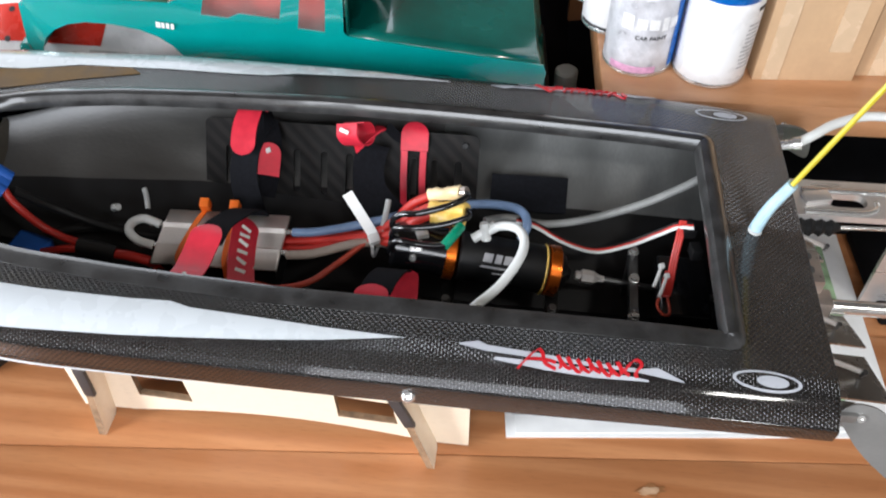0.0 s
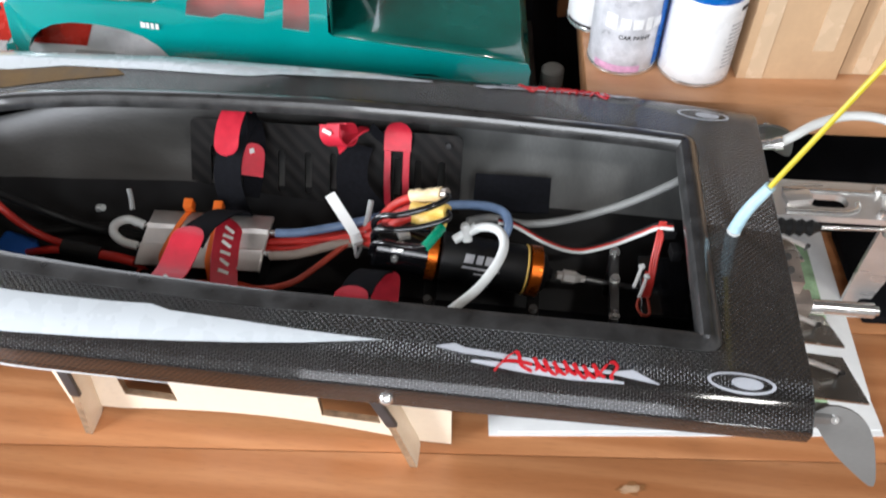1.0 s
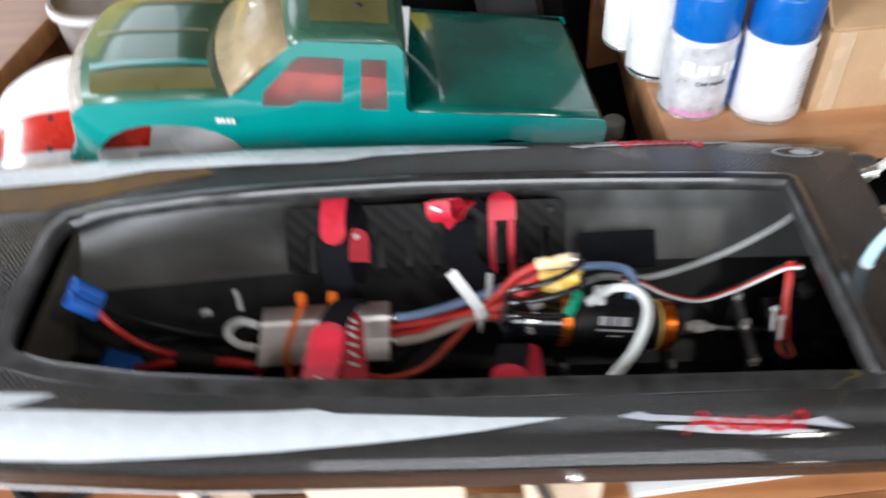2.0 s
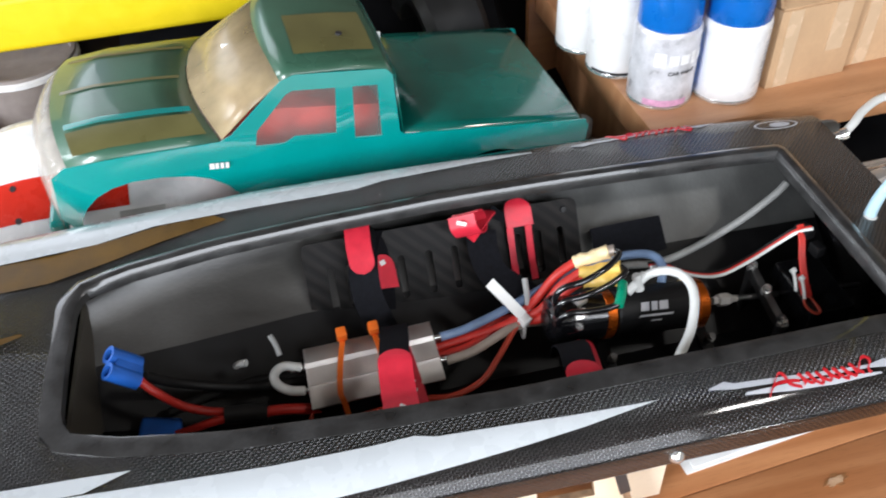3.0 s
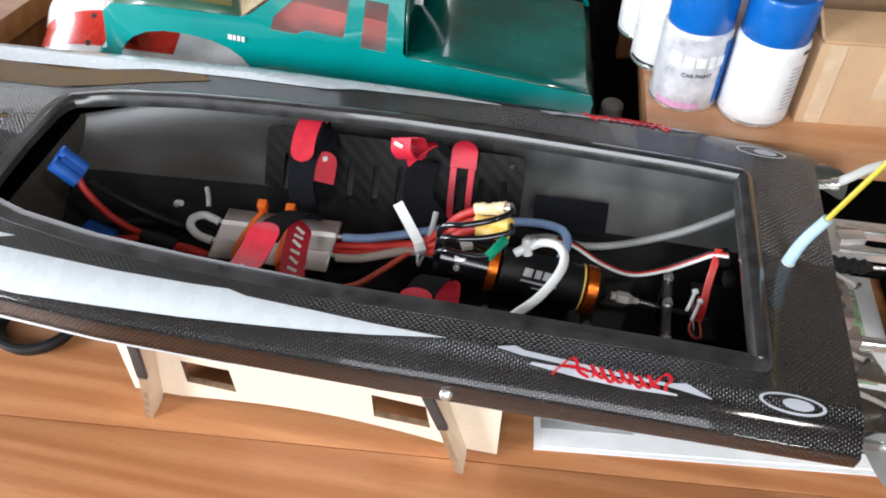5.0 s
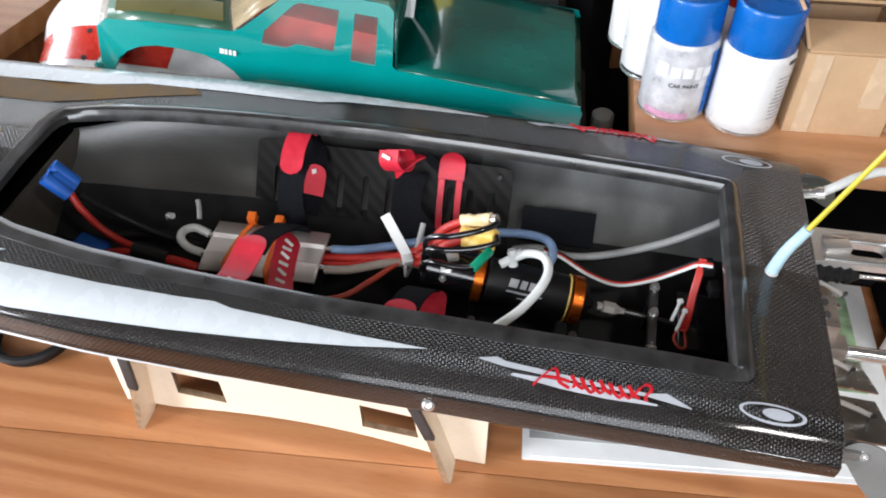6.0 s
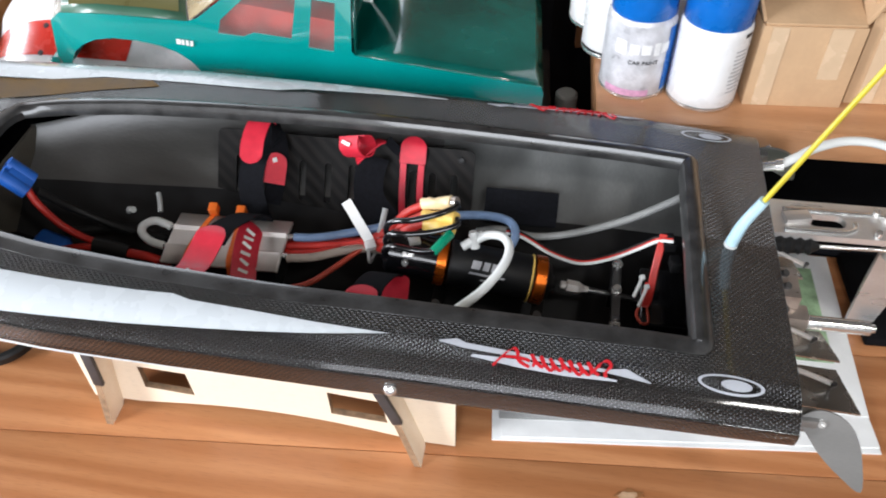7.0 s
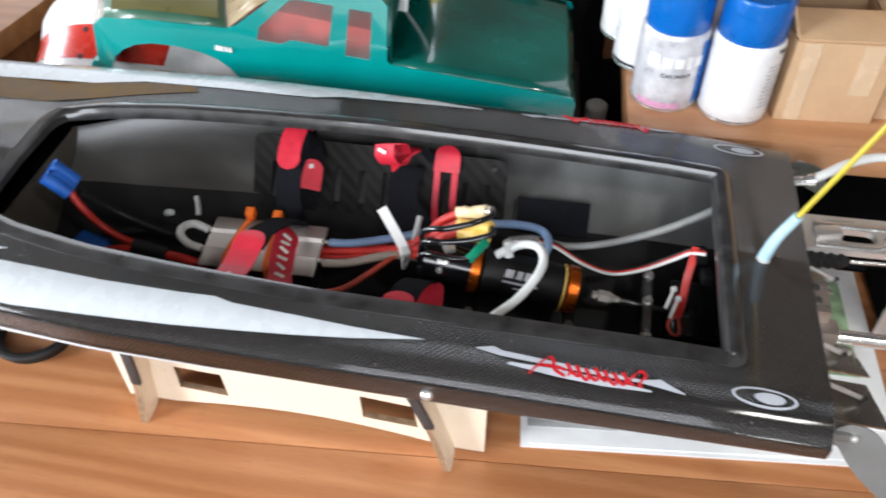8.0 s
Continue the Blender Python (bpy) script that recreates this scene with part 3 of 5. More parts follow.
for s in (-1, 1):
    lo = [(-0.62, 0.113), (-0.5, 0.1395), (-0.42, 0.1465), (-0.36, 0.150), (-0.30, 0.1505), (-0.24, 0.1490), (-0.20, 0.1470), (-0.185, 0.1462), (-0.15, 0.1440), (-0.11, 0.1405), (-0.061, 0.1338)]
    hi = [(-0.62, 0.095), (-0.5, 0.112), (-0.42, 0.117), (-0.36, 0.1205), (-0.30, 0.1240), (-0.24, 0.1245), (-0.214, 0.1235), (-0.200, 0.1272), (-0.15, 0.1298), (-0.11, 0.1322), (-0.059, 0.1336)]
    if s > 0:
        hi = [(-0.62, 0.074), (-0.5, 0.092), (-0.42, 0.105), (-0.375, 0.1160), (-0.30, 0.1195), (-0.24, 0.1205), (-0.214, 0.1215), (-0.190, 0.1270), (-0.15, 0.1290), (-0.11, 0.1310), (-0.059, 0.1325)]
    film_on_deck("flame_stripe", [(x, s * o) for x, o in lo], [(x, s * o) for x, o in hi], M_WHITE, "white painted flame stripe")
    # script emblem: a silver double arrow with a red hand-drawn squiggle
    base = [(-0.025, 0.1340), (-0.008, 0.1365), (0.02, 0.1375), (0.06, 0.1390), (0.093, 0.1395)]
    top = [(-0.0245, 0.1330), (-0.008, 0.1325), (0.02, 0.1340), (0.06, 0.1365), (0.094, 0.1375)]
    emblem = film_on_deck("script_emblem", [(x, s * o) for x, o in base], [(x, s * o) for x, o in top], M_SILVERDECAL, "silver double-arrow emblem with red scribble", 0.0008)
    for nm, base, top in (("arrow_bar", [(-0.003, 0.1412), (0.03, 0.1440), (0.06, 0.1450), (0.093, 0.1440)], [(-0.001, 0.1396), (0.03, 0.1392), (0.06, 0.1405), (0.093, 0.1430)]),
                          ("arrow_barb", [(-0.024, 0.1335), (-0.011, 0.1333), (-0.006, 0.1333)], [(-0.0235, 0.1328), (-0.013, 0.1302), (-0.007, 0.1325)]),
                          ("arrow_head", [(0.084, 0.1392), (0.100, 0.1408), (0.115, 0.1420)], [(0.085, 0.1376), (0.0985, 0.1352), (0.1145, 0.1412)])):
        film_on_deck(nm, [(x, s * o) for x, o in base], [(x, s * o) for x, o in top], M_SILVERDECAL, "", 0.0008, emblem)
    waves = [(0.036 + 0.0430 * i / 40 + 0.0026 * math.sin(i * 1.1 + 1.0), 0.1390 + 0.0036 * math.cos(i * 1.1) - 0.0008 * math.sin(i * 0.37)) for i in range(41)]
    strokes = ([(0.0125, 0.1450), (0.0170, 0.1400), (0.0245, 0.1322), (0.0275, 0.1345), (0.0290, 0.1400), (0.036, 0.1430)], [(0.0150, 0.1418), (0.020, 0.1385), (0.030, 0.1382), (0.036, 0.1392)], waves,
               [(0.0780, 0.1400), (0.0820, 0.1345), (0.0860, 0.1318), (0.0885, 0.1350), (0.0850, 0.1405), (0.0860, 0.1425)])
    for line in strokes:
        pts = [(x, YC + s * o, deck_z(x, s * o) + 0.0012) for x, o in line]
        part("red_stroke", ribbon(pts, (0.7, 0.7, 0), 0.0024, 0.0003, steps=4), M_DECALRED, emblem, "red brush-script squiggle")
    # round emblem: open ring with an off-centre dot
    cx, co = 0.166, (0.1340 if s < 0 else 0.1250)
    ring_in, ring_out = [], []
    for i in range(41):
        a = 2 * math.pi * i / 40
        ring_out.append((cx + 0.0215 * math.cos(a), s * (co + 0.0066 * math.sin(a))))
        wdt = 0.80
        ring_in.append((cx + (0.0215 - 0.0022) * math.cos(a), s * (co + 0.0064 * wdt * math.sin(a))))
    badge = film_on_deck("ring_emblem", ring_out, ring_in, M_SILVERDECAL, "silver open ring emblem with dot", 0.0009)
    dot_o = [(cx + 0.0035 + 0.0100 * math.cos(a), s * (co + 0.0037 * math.sin(a))) for a in np.linspace(0, 2 * math.pi, 25)]
    film_on_deck("emblem_dot", dot_o, [(cx + 0.0035, s * co)] * 25, M_SILVERDECAL, "", 0.0009, badge)
    # thin white line low on the side
    rows = [[(x, YC + s * (lerp(x, BEAM) + 0.0016), rise(x) - lerp(x, SKIRT) + 0.0006 + HEEL * s * lerp(x, BEAM)), (x, YC + s * (lerp(x, BEAM) + 0.0016), rise(x) - lerp(x, SKIRT) + 0.0006 + HEEL * s * lerp(x, BEAM) + lerp(x, [(-0.6, 0.006), (-0.3, 0.0026), (-0.15, 0.0004)]))] for x in np.linspace(-0.6, -0.15, 24)]
    part("side_stripe", grid(rows), M_WHITE, boat, "thin white side stripe")

# amber reflections in the glossy deck, painted as thin films
film_on_deck("gold_reflection", [(-0.56, 0.0825), (-0.50, 0.0915), (-0.45, 0.0997), (-0.41, 0.1065), (-0.37, 0.1155), (-0.33, 0.1175)], [(-0.56, 0.054), (-0.50, 0.058), (-0.45, 0.068), (-0.41, 0.082), (-0.37, 0.096), (-0.32, 0.110)], M_GOLDREFLECTION, "gold reflection painted over the carbon weave")
film_on_deck("gold_reflection", [(-0.56, -0.010), (-0.52, 0.002), (-0.48, 0.012), (-0.462, 0.018)], [(-0.56, -0.022), (-0.52, -0.010), (-0.48, 0.003), (-0.460, 0.016)], M_GOLDREFLECTION, "gold reflection painted over the carbon weave")
film_on_deck("stripe_spike", [(-0.60, -0.112), (-0.52, -0.116), (-0.46, -0.1165), (-0.41, -0.1165), (-0.384, -0.1075)], [(-0.60, -0.092), (-0.52, -0.101), (-0.46, -0.1045), (-0.41, -0.1055), (-0.383, -0.1070)], M_WHITE, "white pointed stripe end")

# screw head on the side of the hull
part("side_screw", lathe([(0, 0.004), (0.003, 0.0038), (0.0045, 0.0025), (0.005, 0.0), (0.005, -0.004)], (-0.054, YC - 0.159, 0.158), (0, -0.75, 0.65), 16), M_STEEL, boat, "polished round screw head")


# ---- inside the hull ----
# slotted tray plate on the sloping far side
tray = thing("battery_tray", "slotted carbon fibre battery tray plate on the inner hull side", "battery tray", (-0.15, 0.52, 0.1))
T0, TL_, TH = Vector((-0.268, 0.4921, 0.0716)), 0.238, 0.100
TU = Vector((0, 0.035, 0.058)).normalized()
TM = Matrix.Translation(T0) @ Matrix((Vector((1, 0, 0)), TU, Vector((1, 0, 0)).cross(TU))).transposed().to_4x4()


def rrect(x0, y0, x1, y1, r, n=4):
    out = []
    for cx, cy, a0 in ((x1 - r, y0 + r, -90), (x1 - r, y1 - r, 0), (x0 + r, y1 - r, 90), (x0 + r, y0 + r, 180)):
        out += [(cx + r * math.cos(radians(a0 + 90 * k / n)), cy + r * math.sin(radians(a0 + 90 * k / n))) for k in range(n + 1)]
    return out


slots = [rrect(u, 0.040, u + 0.006, 0.077, 0.0029) for u in (0.018, 0.034, 0.078, 0.102, 0.124, 0.150, 0.180, 0.198, 0.218)]
part("slotted_plate", placed(plate(rrect(0, 0, TL_, TH, 0.006), slots, 0.003), TM), M_CARBON_FINE, tray, smooth=False)
for u in (0.008, 0.228):
    part("standoff", lathe([(0, 0), (0.004, 0), (0.004, -0.014), (0, -0.014)], TM @ Vector((u, 0.070, 0.0)), TM.to_3x3() @ Vector((0, 0, 1)), 12), M_BLACK, tray)
for u, v in ((0.226, 0.091),):
    part("screw", lathe([(0, 0.002), (0.0025, 0.0018), (0.003, 0.0)], TM @ Vector((u, v, 0.003)), TM.to_3x3() @ Vector((0, 0, 1)), 12), M_BLACK, tray)

# hook-and-loop pad on the hull side
pad_u = Vector((0, 0.023, 0.0185)).normalized()
PM = Matrix.Translation((-0.018, 0.507, 0.1075)) @ Matrix((Vector((1, 0.02, 0)).normalized(), pad_u, Vector((1, 0.02, 0)).cross(pad_u).normalized())).transposed().to_4x4()
pad = part("hook_and_loop_pad", placed(plate(rrect(0, 0, 0.065, 0.031, 0.001), (), 0.0025), PM), M_WEB, smooth=False)
tagged(pad, "black rectangular hook-and-loop pad stuck on the hull lining", "pad")

# motor
MA, MB = Vector((-0.088, 0.4305, 0.1365)), Vector((0.066, 0.4370, 0.1100))
MD = (MB - MA).normalized()


def on_axis(x):
    return MA + MD * ((x - MA.x) / MD.x)


motor = thing("brushless_motor", "black brushless motor with orange anodised end rings", "motor", on_axis(0.0))
part("rear_can", lathe([(0, 0), (0.008, 0.0), (0.009, 0.002), (0.016, 0.003), (0.0185, 0.006), (0.0185, 0.040), (0.0195, 0.043), (0.0195, 0.047), (0, 0.047)], on_axis(-0.092), MD, 40), M_BLACKGLOSS, motor)
part("motor_body", lathe([(0, 0), (0.0180, 0.0), (0.0192, 0.0015), (0.0192, 0.068), (0.0180, 0.070), (0, 0.070)], on_axis(-0.038), MD, 48), M_BLACK, motor, "satin black motor can")
for x0, w in ((-0.0485, 0.009), (0.0310, 0.010)):
    part("end_ring", lathe([(0, 0), (0.0186, 0), (0.0203, 0.001), (0.0203, w - 0.001), (0.0186, w), (0, w)], on_axis(x0), MD, 48), M_ORANGE, motor, "orange anodised ring")
part("gold_ring", lathe([(0, 0), (0.0196, 0), (0.0203, 0.0008), (0.0196, 0.0016), (0, 0.0016)], on_axis(0.0280), MD, 40), M_YELLOWSHRINK, motor)
part("front_plate", lathe([(0, 0), (0.017, 0), (0.014, 0.004), (0.007, 0.006), (0.004, 0.010), (0, 0.010)], on_axis(0.041), MD, 32), M_BLACK, motor)
part("collet", lathe([(0, 0), (0.0035, 0), (0.0035, 0.004), (0.0055, 0.005), (0.0055, 0.014), (0.003, 0.019), (0.0028, 0.023), (0, 0.023)], on_axis(0.055), MD, 6), M_HEATSINK, motor, "polished hex collet", smooth=False)
part("drive_shaft", tube([on_axis(0.07), on_axis(0.10), on_axis(0.20)], 0.0024, 10), M_DARKSTEEL, motor)
for x in (-0.044, 0.038):
    part("mount_bolt", lathe([(0, 0.004), (0.0026, 0.004), (0.0026, 0), (0.0036, 0), (0.0036, -0.005), (0.0024, -0.006), (0.0024, -0.022)], (x, 0.403, 0.109), (0, -0.4, 0.9), 12), M_DARKSTEEL, motor)
    part("mount_foot", box((0.010, 0.050, 0.006), (x, 0.420, 0.098), (12, 0, 0)), M_BLACK, motor)
for dx, ay, az in ((-0.066, -0.10, 0.99), (-0.069, -0.62, 0.78)):
    nrm = Vector((0.05, ay, az)).normalized()
    part("vent_window", placed(box((0.009, 0.008, 0.005), bevel=0.0006), Matrix.Translation(on_axis(dx) + nrm * 0.0192) @ nrm.to_track_quat("Z", "Y").to_matrix().to_4x4()), M_ALU, motor, "silver terminal block")
    part("clamp_screw", lathe([(0, 0.0030), (0.0024, 0.0026), (0.0030, 0.0), (0.0030, -0.004)], on_axis(dx - 0.001) + Vector((0.0, ay - 0.55, az - 0.25)).normalized() * 0.0195, (0, ay - 0.55, az - 0.25), 12), M_STEEL, motor)
# maker's mark and small print as plain bars
for k, (du, dv, w, h) in enumerate(((-0.0085, 0.0, 0.0080, 0.0068), (-0.0005, 0.0, 0.0060, 0.0068), (0.0075, 0.0, 0.0085, 0.0068), (0.001, -0.0070, 0.030, 0.0016), (0.001, -0.0115, 0.010, 0.0010))):
    ang = radians(52) + dv / 0.0192
    side_v = MD.cross(Vector((0, 0, 1))).normalized()
    upv = side_v.cross(MD)
    nrm = (side_v * math.cos(ang) + upv * math.sin(ang)).normalized()
    mm = Matrix((MD, nrm.cross(MD), nrm)).transposed().to_4x4()
    part("print_bar", placed(plate([(-w / 2, -h / 2), (w / 2 - 0.001, -h / 2), (w / 2, h / 2), (-w / 2 + 0.001, h / 2)], (), 0.0003), Matrix.Translation(on_axis(-0.008 + du) + nrm * 0.0193) @ mm), M_PRINTGREY, motor, smooth=False)

# shaft bracket
bracket = thing("shaft_bracket", "dark steel cross bracket bolted over the propeller shaft", "bracket", (0.1, 0.43, 0.1))
part("cross_bar", placed(box((0.007, 0.062, 0.010), bevel=0.0015), pose(0.1, 0.430, 0.110, 12, 0, 0)), M_DARKSTEEL, bracket)
for y, z in ((0.403, 0.109), (0.433, 0.117), (0.458, 0.121)):
    part("bolt", lathe([(0, 0.004), (0.003, 0.0036), (0.0032, 0.0), (0.0042, 0), (0.0042, -0.004)], (0.1, y, z), (0, -0.2, 1), 12), M_STEEL, bracket)
for y in (0.405, 0.458):
    part("post", box((0.006, 0.006, 0.05), (0.1, y, 0.088)), M_DARKSTEEL, bracket)

# speed controller with cooling plate
esc = thing("speed_controller", "silver aluminium water-cooled speed controller with two ridges", "speed controller", (-0.227, 0.43, 0.08))
EM = pose(-0.2275, 0.4320, 0.1235, 6, -1.0, 1)
prof = [(-0.027, 0.0), (-0.0135, 0.0012), (-0.0105, 0.0038), (-0.0075, 0.0012), (0.0075, 0.0012), (0.0105, 0.0038), (0.0135, 0.0012), (0.027, 0.0)]
bm = grid([[(x, y, z + 0.001) for y, z in prof] for x in (-0.0505, -0.049, 0.049, 0.0505)])
thicken(part("cooling_plate", placed(bm, EM), M_HEATSINK, esc, "matt silver ridged cooling plate"), 0.003)
part("case", placed(box((0.094, 0.046, 0.030), (0, 0, -0.0175), bevel=0.003), EM), M_BLACK, esc)
for y in (-0.0105, 0.0105):
    for sx in (-1, 1):
        part("water_nipple", placed(tube([(sx * 0.048, y, 0.001), (sx * 0.056, y, 0.001), (sx * 0.062, y, 0.001)], 0.0022), EM), M_STEEL, esc)

# orange cable ties round the controller
for x, lean, label in ((-0.247, -0.008, "orange nylon cable tie"), (-0.222, 0.004, "orange nylon cable tie")):
    tie = thing("cable_tie", label + " round the speed controller", "cable tie", (x, 0.455, 0.12), group="orange cable ties")
    part("head", placed(box((0.0078, 0.0085, 0.010), bevel=0.0014), pose(x, 0.4585, 0.1345, 15, 0, 5)), M_ORANGETIE, tie)
    part("tail", ribbon([(x, 0.462, 0.124), (x, 0.455, 0.1305), (x + lean * 0.5, 0.436, 0.1305), (x + lean, 0.410, 0.127), (x + lean + 0.002, 0.402, 0.120), (x + lean + 0.004, 0.392, 0.100)], (1, 0, 0), 0.0042, 0.0012), M_ORANGETIE, tie)


# straps: black hook-and-loop with red faces
def strap(label, at):
    return thing("hook_and_loop_strap", label, "strap", at, group="battery straps")


s1 = strap("black strap with red rounded end across the speed controller", (-0.21, 0.40, 0.1))
part("black_band", ribbon([(-0.205, 0.460, 0.112), (-0.206, 0.456, 0.134), (-0.208, 0.440, 0.150), (-0.210, 0.420, 0.162), (-0.2125, 0.402, 0.1700), (-0.2145, 0.385, 0.1700)], (1, 0, 0), 0.0215), M_WEB, s1)
part("red_end", ribbon([(-0.2125, 0.397, 0.1765), (-0.214, 0.388, 0.1775), (-0.2155, 0.374, 0.1745), (-0.2165, 0.356, 0.1745), (-0.217, 0.338, 0.180), (-0.217, 0.328, 0.170)], (1, 0.05, 0), 0.0235, round_start=True), M_RED, s1, "red rounded strap end")
part("red_layer", ribbon([(-0.2075, 0.446, 0.1345), (-0.206, 0.436, 0.1365), (-0.2045, 0.420, 0.1345), (-0.2025, 0.400, 0.1250), (-0.2005, 0.384, 0.110), (-0.2000, 0.374, 0.095)], (0.74, 0.05, -0.62), 0.0215, round_start=True), M_RED, s1, "red strap face with white print")
for i in range(6):
    yy = 0.432 - i * 0.0066
    zz = lerp(yy, [(0.384, 0.111), (0.400, 0.1259), (0.420, 0.1354), (0.436, 0.1374)])
    part("print_bar", placed(box((0.0085, 0.0026, 0.0005), bevel=0), pose(-0.2045 + 0.0004 * i, yy, zz + 0.0012, 12 + 6 * i, 38, 12 if i % 2 else -14)), M_WHITEPLAS, s1)
for dx, yy, rz in ((-0.004, 0.349, 35), (0.003, 0.351, -40)):
    part("print_bar", placed(box((0.009, 0.0022, 0.0006), bevel=0), pose(-0.217 + dx, yy - 0.006, 0.1798, -18, 0, rz)), M_WHITEPLAS, s1)

s2 = strap("black strap with red looped end threaded through the tray", (-0.22, 0.5, 0.12))
part("red_end", ribbon([(-0.219, 0.535, 0.172), (-0.2195, 0.532, 0.1800), (-0.2205, 0.521, 0.1800), (-0.2215, 0.507, 0.1735), (-0.2205, 0.491, 0.1620)], (1, 0.1, 0), 0.0200, round_end=True), M_RED, s2, "red rounded strap end")
part("black_band", ribbon([(-0.210, 0.537, 0.165), (-0.217, 0.520, 0.162), (-0.221, 0.500, 0.156), (-0.221, 0.485, 0.142), (-0.216, 0.474, 0.126), (-0.210, 0.468, 0.108)], (1, 0, 0.2), 0.024), M_WEB, s2)
part("red_face", ribbon([(-0.2055, 0.514, 0.158), (-0.2040, 0.506, 0.151), (-0.2035, 0.492, 0.141)], [(0.75, -0.1, -0.55)] * 3, 0.020, round_start=True), M_RED, s2, "red strap face with white print")
part("black_loop", ribbon([(-0.212, 0.538, 0.174), (-0.205, 0.526, 0.164), (-0.203, 0.508, 0.144), (-0.206, 0.486, 0.122)], (0.5, 0, -0.85), 0.018), M_WEB, s2)
part("print_bar", placed(box((0.005, 0.004, 0.0006), bevel=0), pose(-0.2045, 0.5075, 0.1550, 45, -25, 0)), M_WHITEPLAS, s2)

s3 = strap("black strap with red curled end threaded through tray slots", (-0.11, 0.5, 0.12))
ROLL, ROLL_D = Vector((-0.130, 0.517, 0.172)), Vector((0.80, -0.42, 0.42)).normalized()
ROLL_A = ROLL_D.cross(Vector((0, 0, 1))).normalized()
ROLL_B = ROLL_D.cross(ROLL_A)
part("red_roll", ribbon([ROLL + ROLL_A * math.cos(a) * r + ROLL_B * math.sin(a) * r for a, r in ((-1.2, 0.013), (-0.3, 0.0105), (0.7, 0.0095), (1.7, 0.0095), (2.7, 0.0095), (3.6, 0.0095), (4.5, 0.009))], ROLL_D, 0.024), M_RED, s3, "red curled strap end")
part("red_tip", ribbon([(-0.1085, 0.5270, 0.1725), (-0.1130, 0.5225, 0.1735), (-0.121, 0.5165, 0.1690), (-0.131, 0.5110, 0.1600)], (0.45, -0.8, 0.3), 0.0125, round_start=True), M_RED, s3)
part("black_band", ribbon([(-0.118, 0.525, 0.155), (-0.120, 0.508, 0.146), (-0.116, 0.490, 0.136), (-0.100, 0.474, 0.128), (-0.085, 0.463, 0.118)], (1, 0.25, 0), 0.026), M_WEB, s3)
part("red_face", ribbon([(-0.083, 0.542, 0.168), (-0.084, 0.534, 0.164), (-0.084, 0.524, 0.152)], (1, 0, 0), 0.023, round_start=True), M_RED, s3)
part("cross_band", ribbon([(-0.108, 0.534, 0.168), (-0.095, 0.531, 0.158), (-0.072, 0.533, 0.156)], (0, 0.5, 0.8), 0.008), M_WEB, s3)
for x in (-0.0925, -0.0765):
    part("red_strip", ribbon([(x, 0.526, 0.150), (x, 0.514, 0.128), (x + 0.001, 0.503, 0.108)], (1, 0, 0), 0.0055), M_RED, s3)
part("print_bar", placed(box((0.008, 0.003, 0.0006), bevel=0), pose(-0.138, 0.508, 0.181, 50, 10, -20)), M_WHITEPLAS, s3)

s4 = strap("black strap with red rounded end beside the motor", (-0.09, 0.37, 0.12))
part("black_band", ribbon([(-0.080, 0.414, 0.112), (-0.082, 0.406, 0.134), (-0.084, 0.390, 0.150), (-0.087, 0.374, 0.158), (-0.089, 0.362, 0.160)], (1, 0, 0), 0.023), M_WEB, s4)
part("red_end", ribbon([(-0.0885, 0.365, 0.1640), (-0.090, 0.354, 0.1655), (-0.092, 0.342, 0.160), (-0.092, 0.330, 0.145)], (1, 0, 0), 0.024, round_start=True), M_RED, s4, "red rounded strap end")
part("red_face", ribbon([(-0.076, 0.408, 0.132), (-0.074, 0.396, 0.133), (-0.073, 0.376, 0.124), (-0.073, 0.362, 0.110)], (1, 0, 0.1), 0.021, round_start=True), M_RED, s4)

# hoses
def hose(name, pts, r, mt, label, cat="hose"):
    ob = part(name, tube(pts, r, 12, 8), mt)
    return tagged(ob, label, cat)


hose("cooling_hose", [(-0.282, 0.4425, 0.1240), (-0.294, 0.4425, 0.1290), (-0.301, 0.435, 0.131), (-0.300, 0.426, 0.130), (-0.292, 0.4215, 0.1255), (-0.281, 0.4215, 0.1215)], 0.0036, M_HOSE, "milky white U-bent cooling hose at the speed controller")
hose("water_hose", [(-0.172, 0.4435, 0.1260), (-0.150, 0.446, 0.1270), (-0.110, 0.455, 0.133), (-0.060, 0.470, 0.140), (-0.020, 0.474, 0.145), (0.006, 0.466, 0.150), (0.014, 0.455, 0.146), (0.010, 0.444, 0.138)], 0.0036, M_HOSEBLUE, "translucent blue silicone water hose")
hose("water_hose", [(-0.172, 0.4215, 0.1230), (-0.150, 0.424, 0.1250), (-0.120, 0.436, 0.127), (-0.100, 0.444, 0.122), (-0.080, 0.452, 0.108)], 0.0036, M_HOSETAN, "translucent tan silicone water hose")
whose = hose("curved_hose", [(-0.016, 0.4335, 0.1555), (-0.006, 0.435, 0.161), (0.006, 0.427, 0.168), (0.012, 0.412, 0.171), (0.009, 0.394, 0.170), (-0.003, 0.372, 0.166), (-0.019, 0.354, 0.1625), (-0.034, 0.339, 0.157), (-0.045, 0.328, 0.146)], 0.0035, M_HOSEWHITE, "thick white silicone hose arching over the motor")
nip = thing("hose_fitting", "clear plastic hose elbow fitting on the motor", "hose fitting", (-0.018, 0.433, 0.15))
part("barb", tube([(-0.010, 0.4365, 0.160), (-0.018, 0.4330, 0.155), (-0.026, 0.4300, 0.150)], 0.0036, 12), M_HOSE, nip)
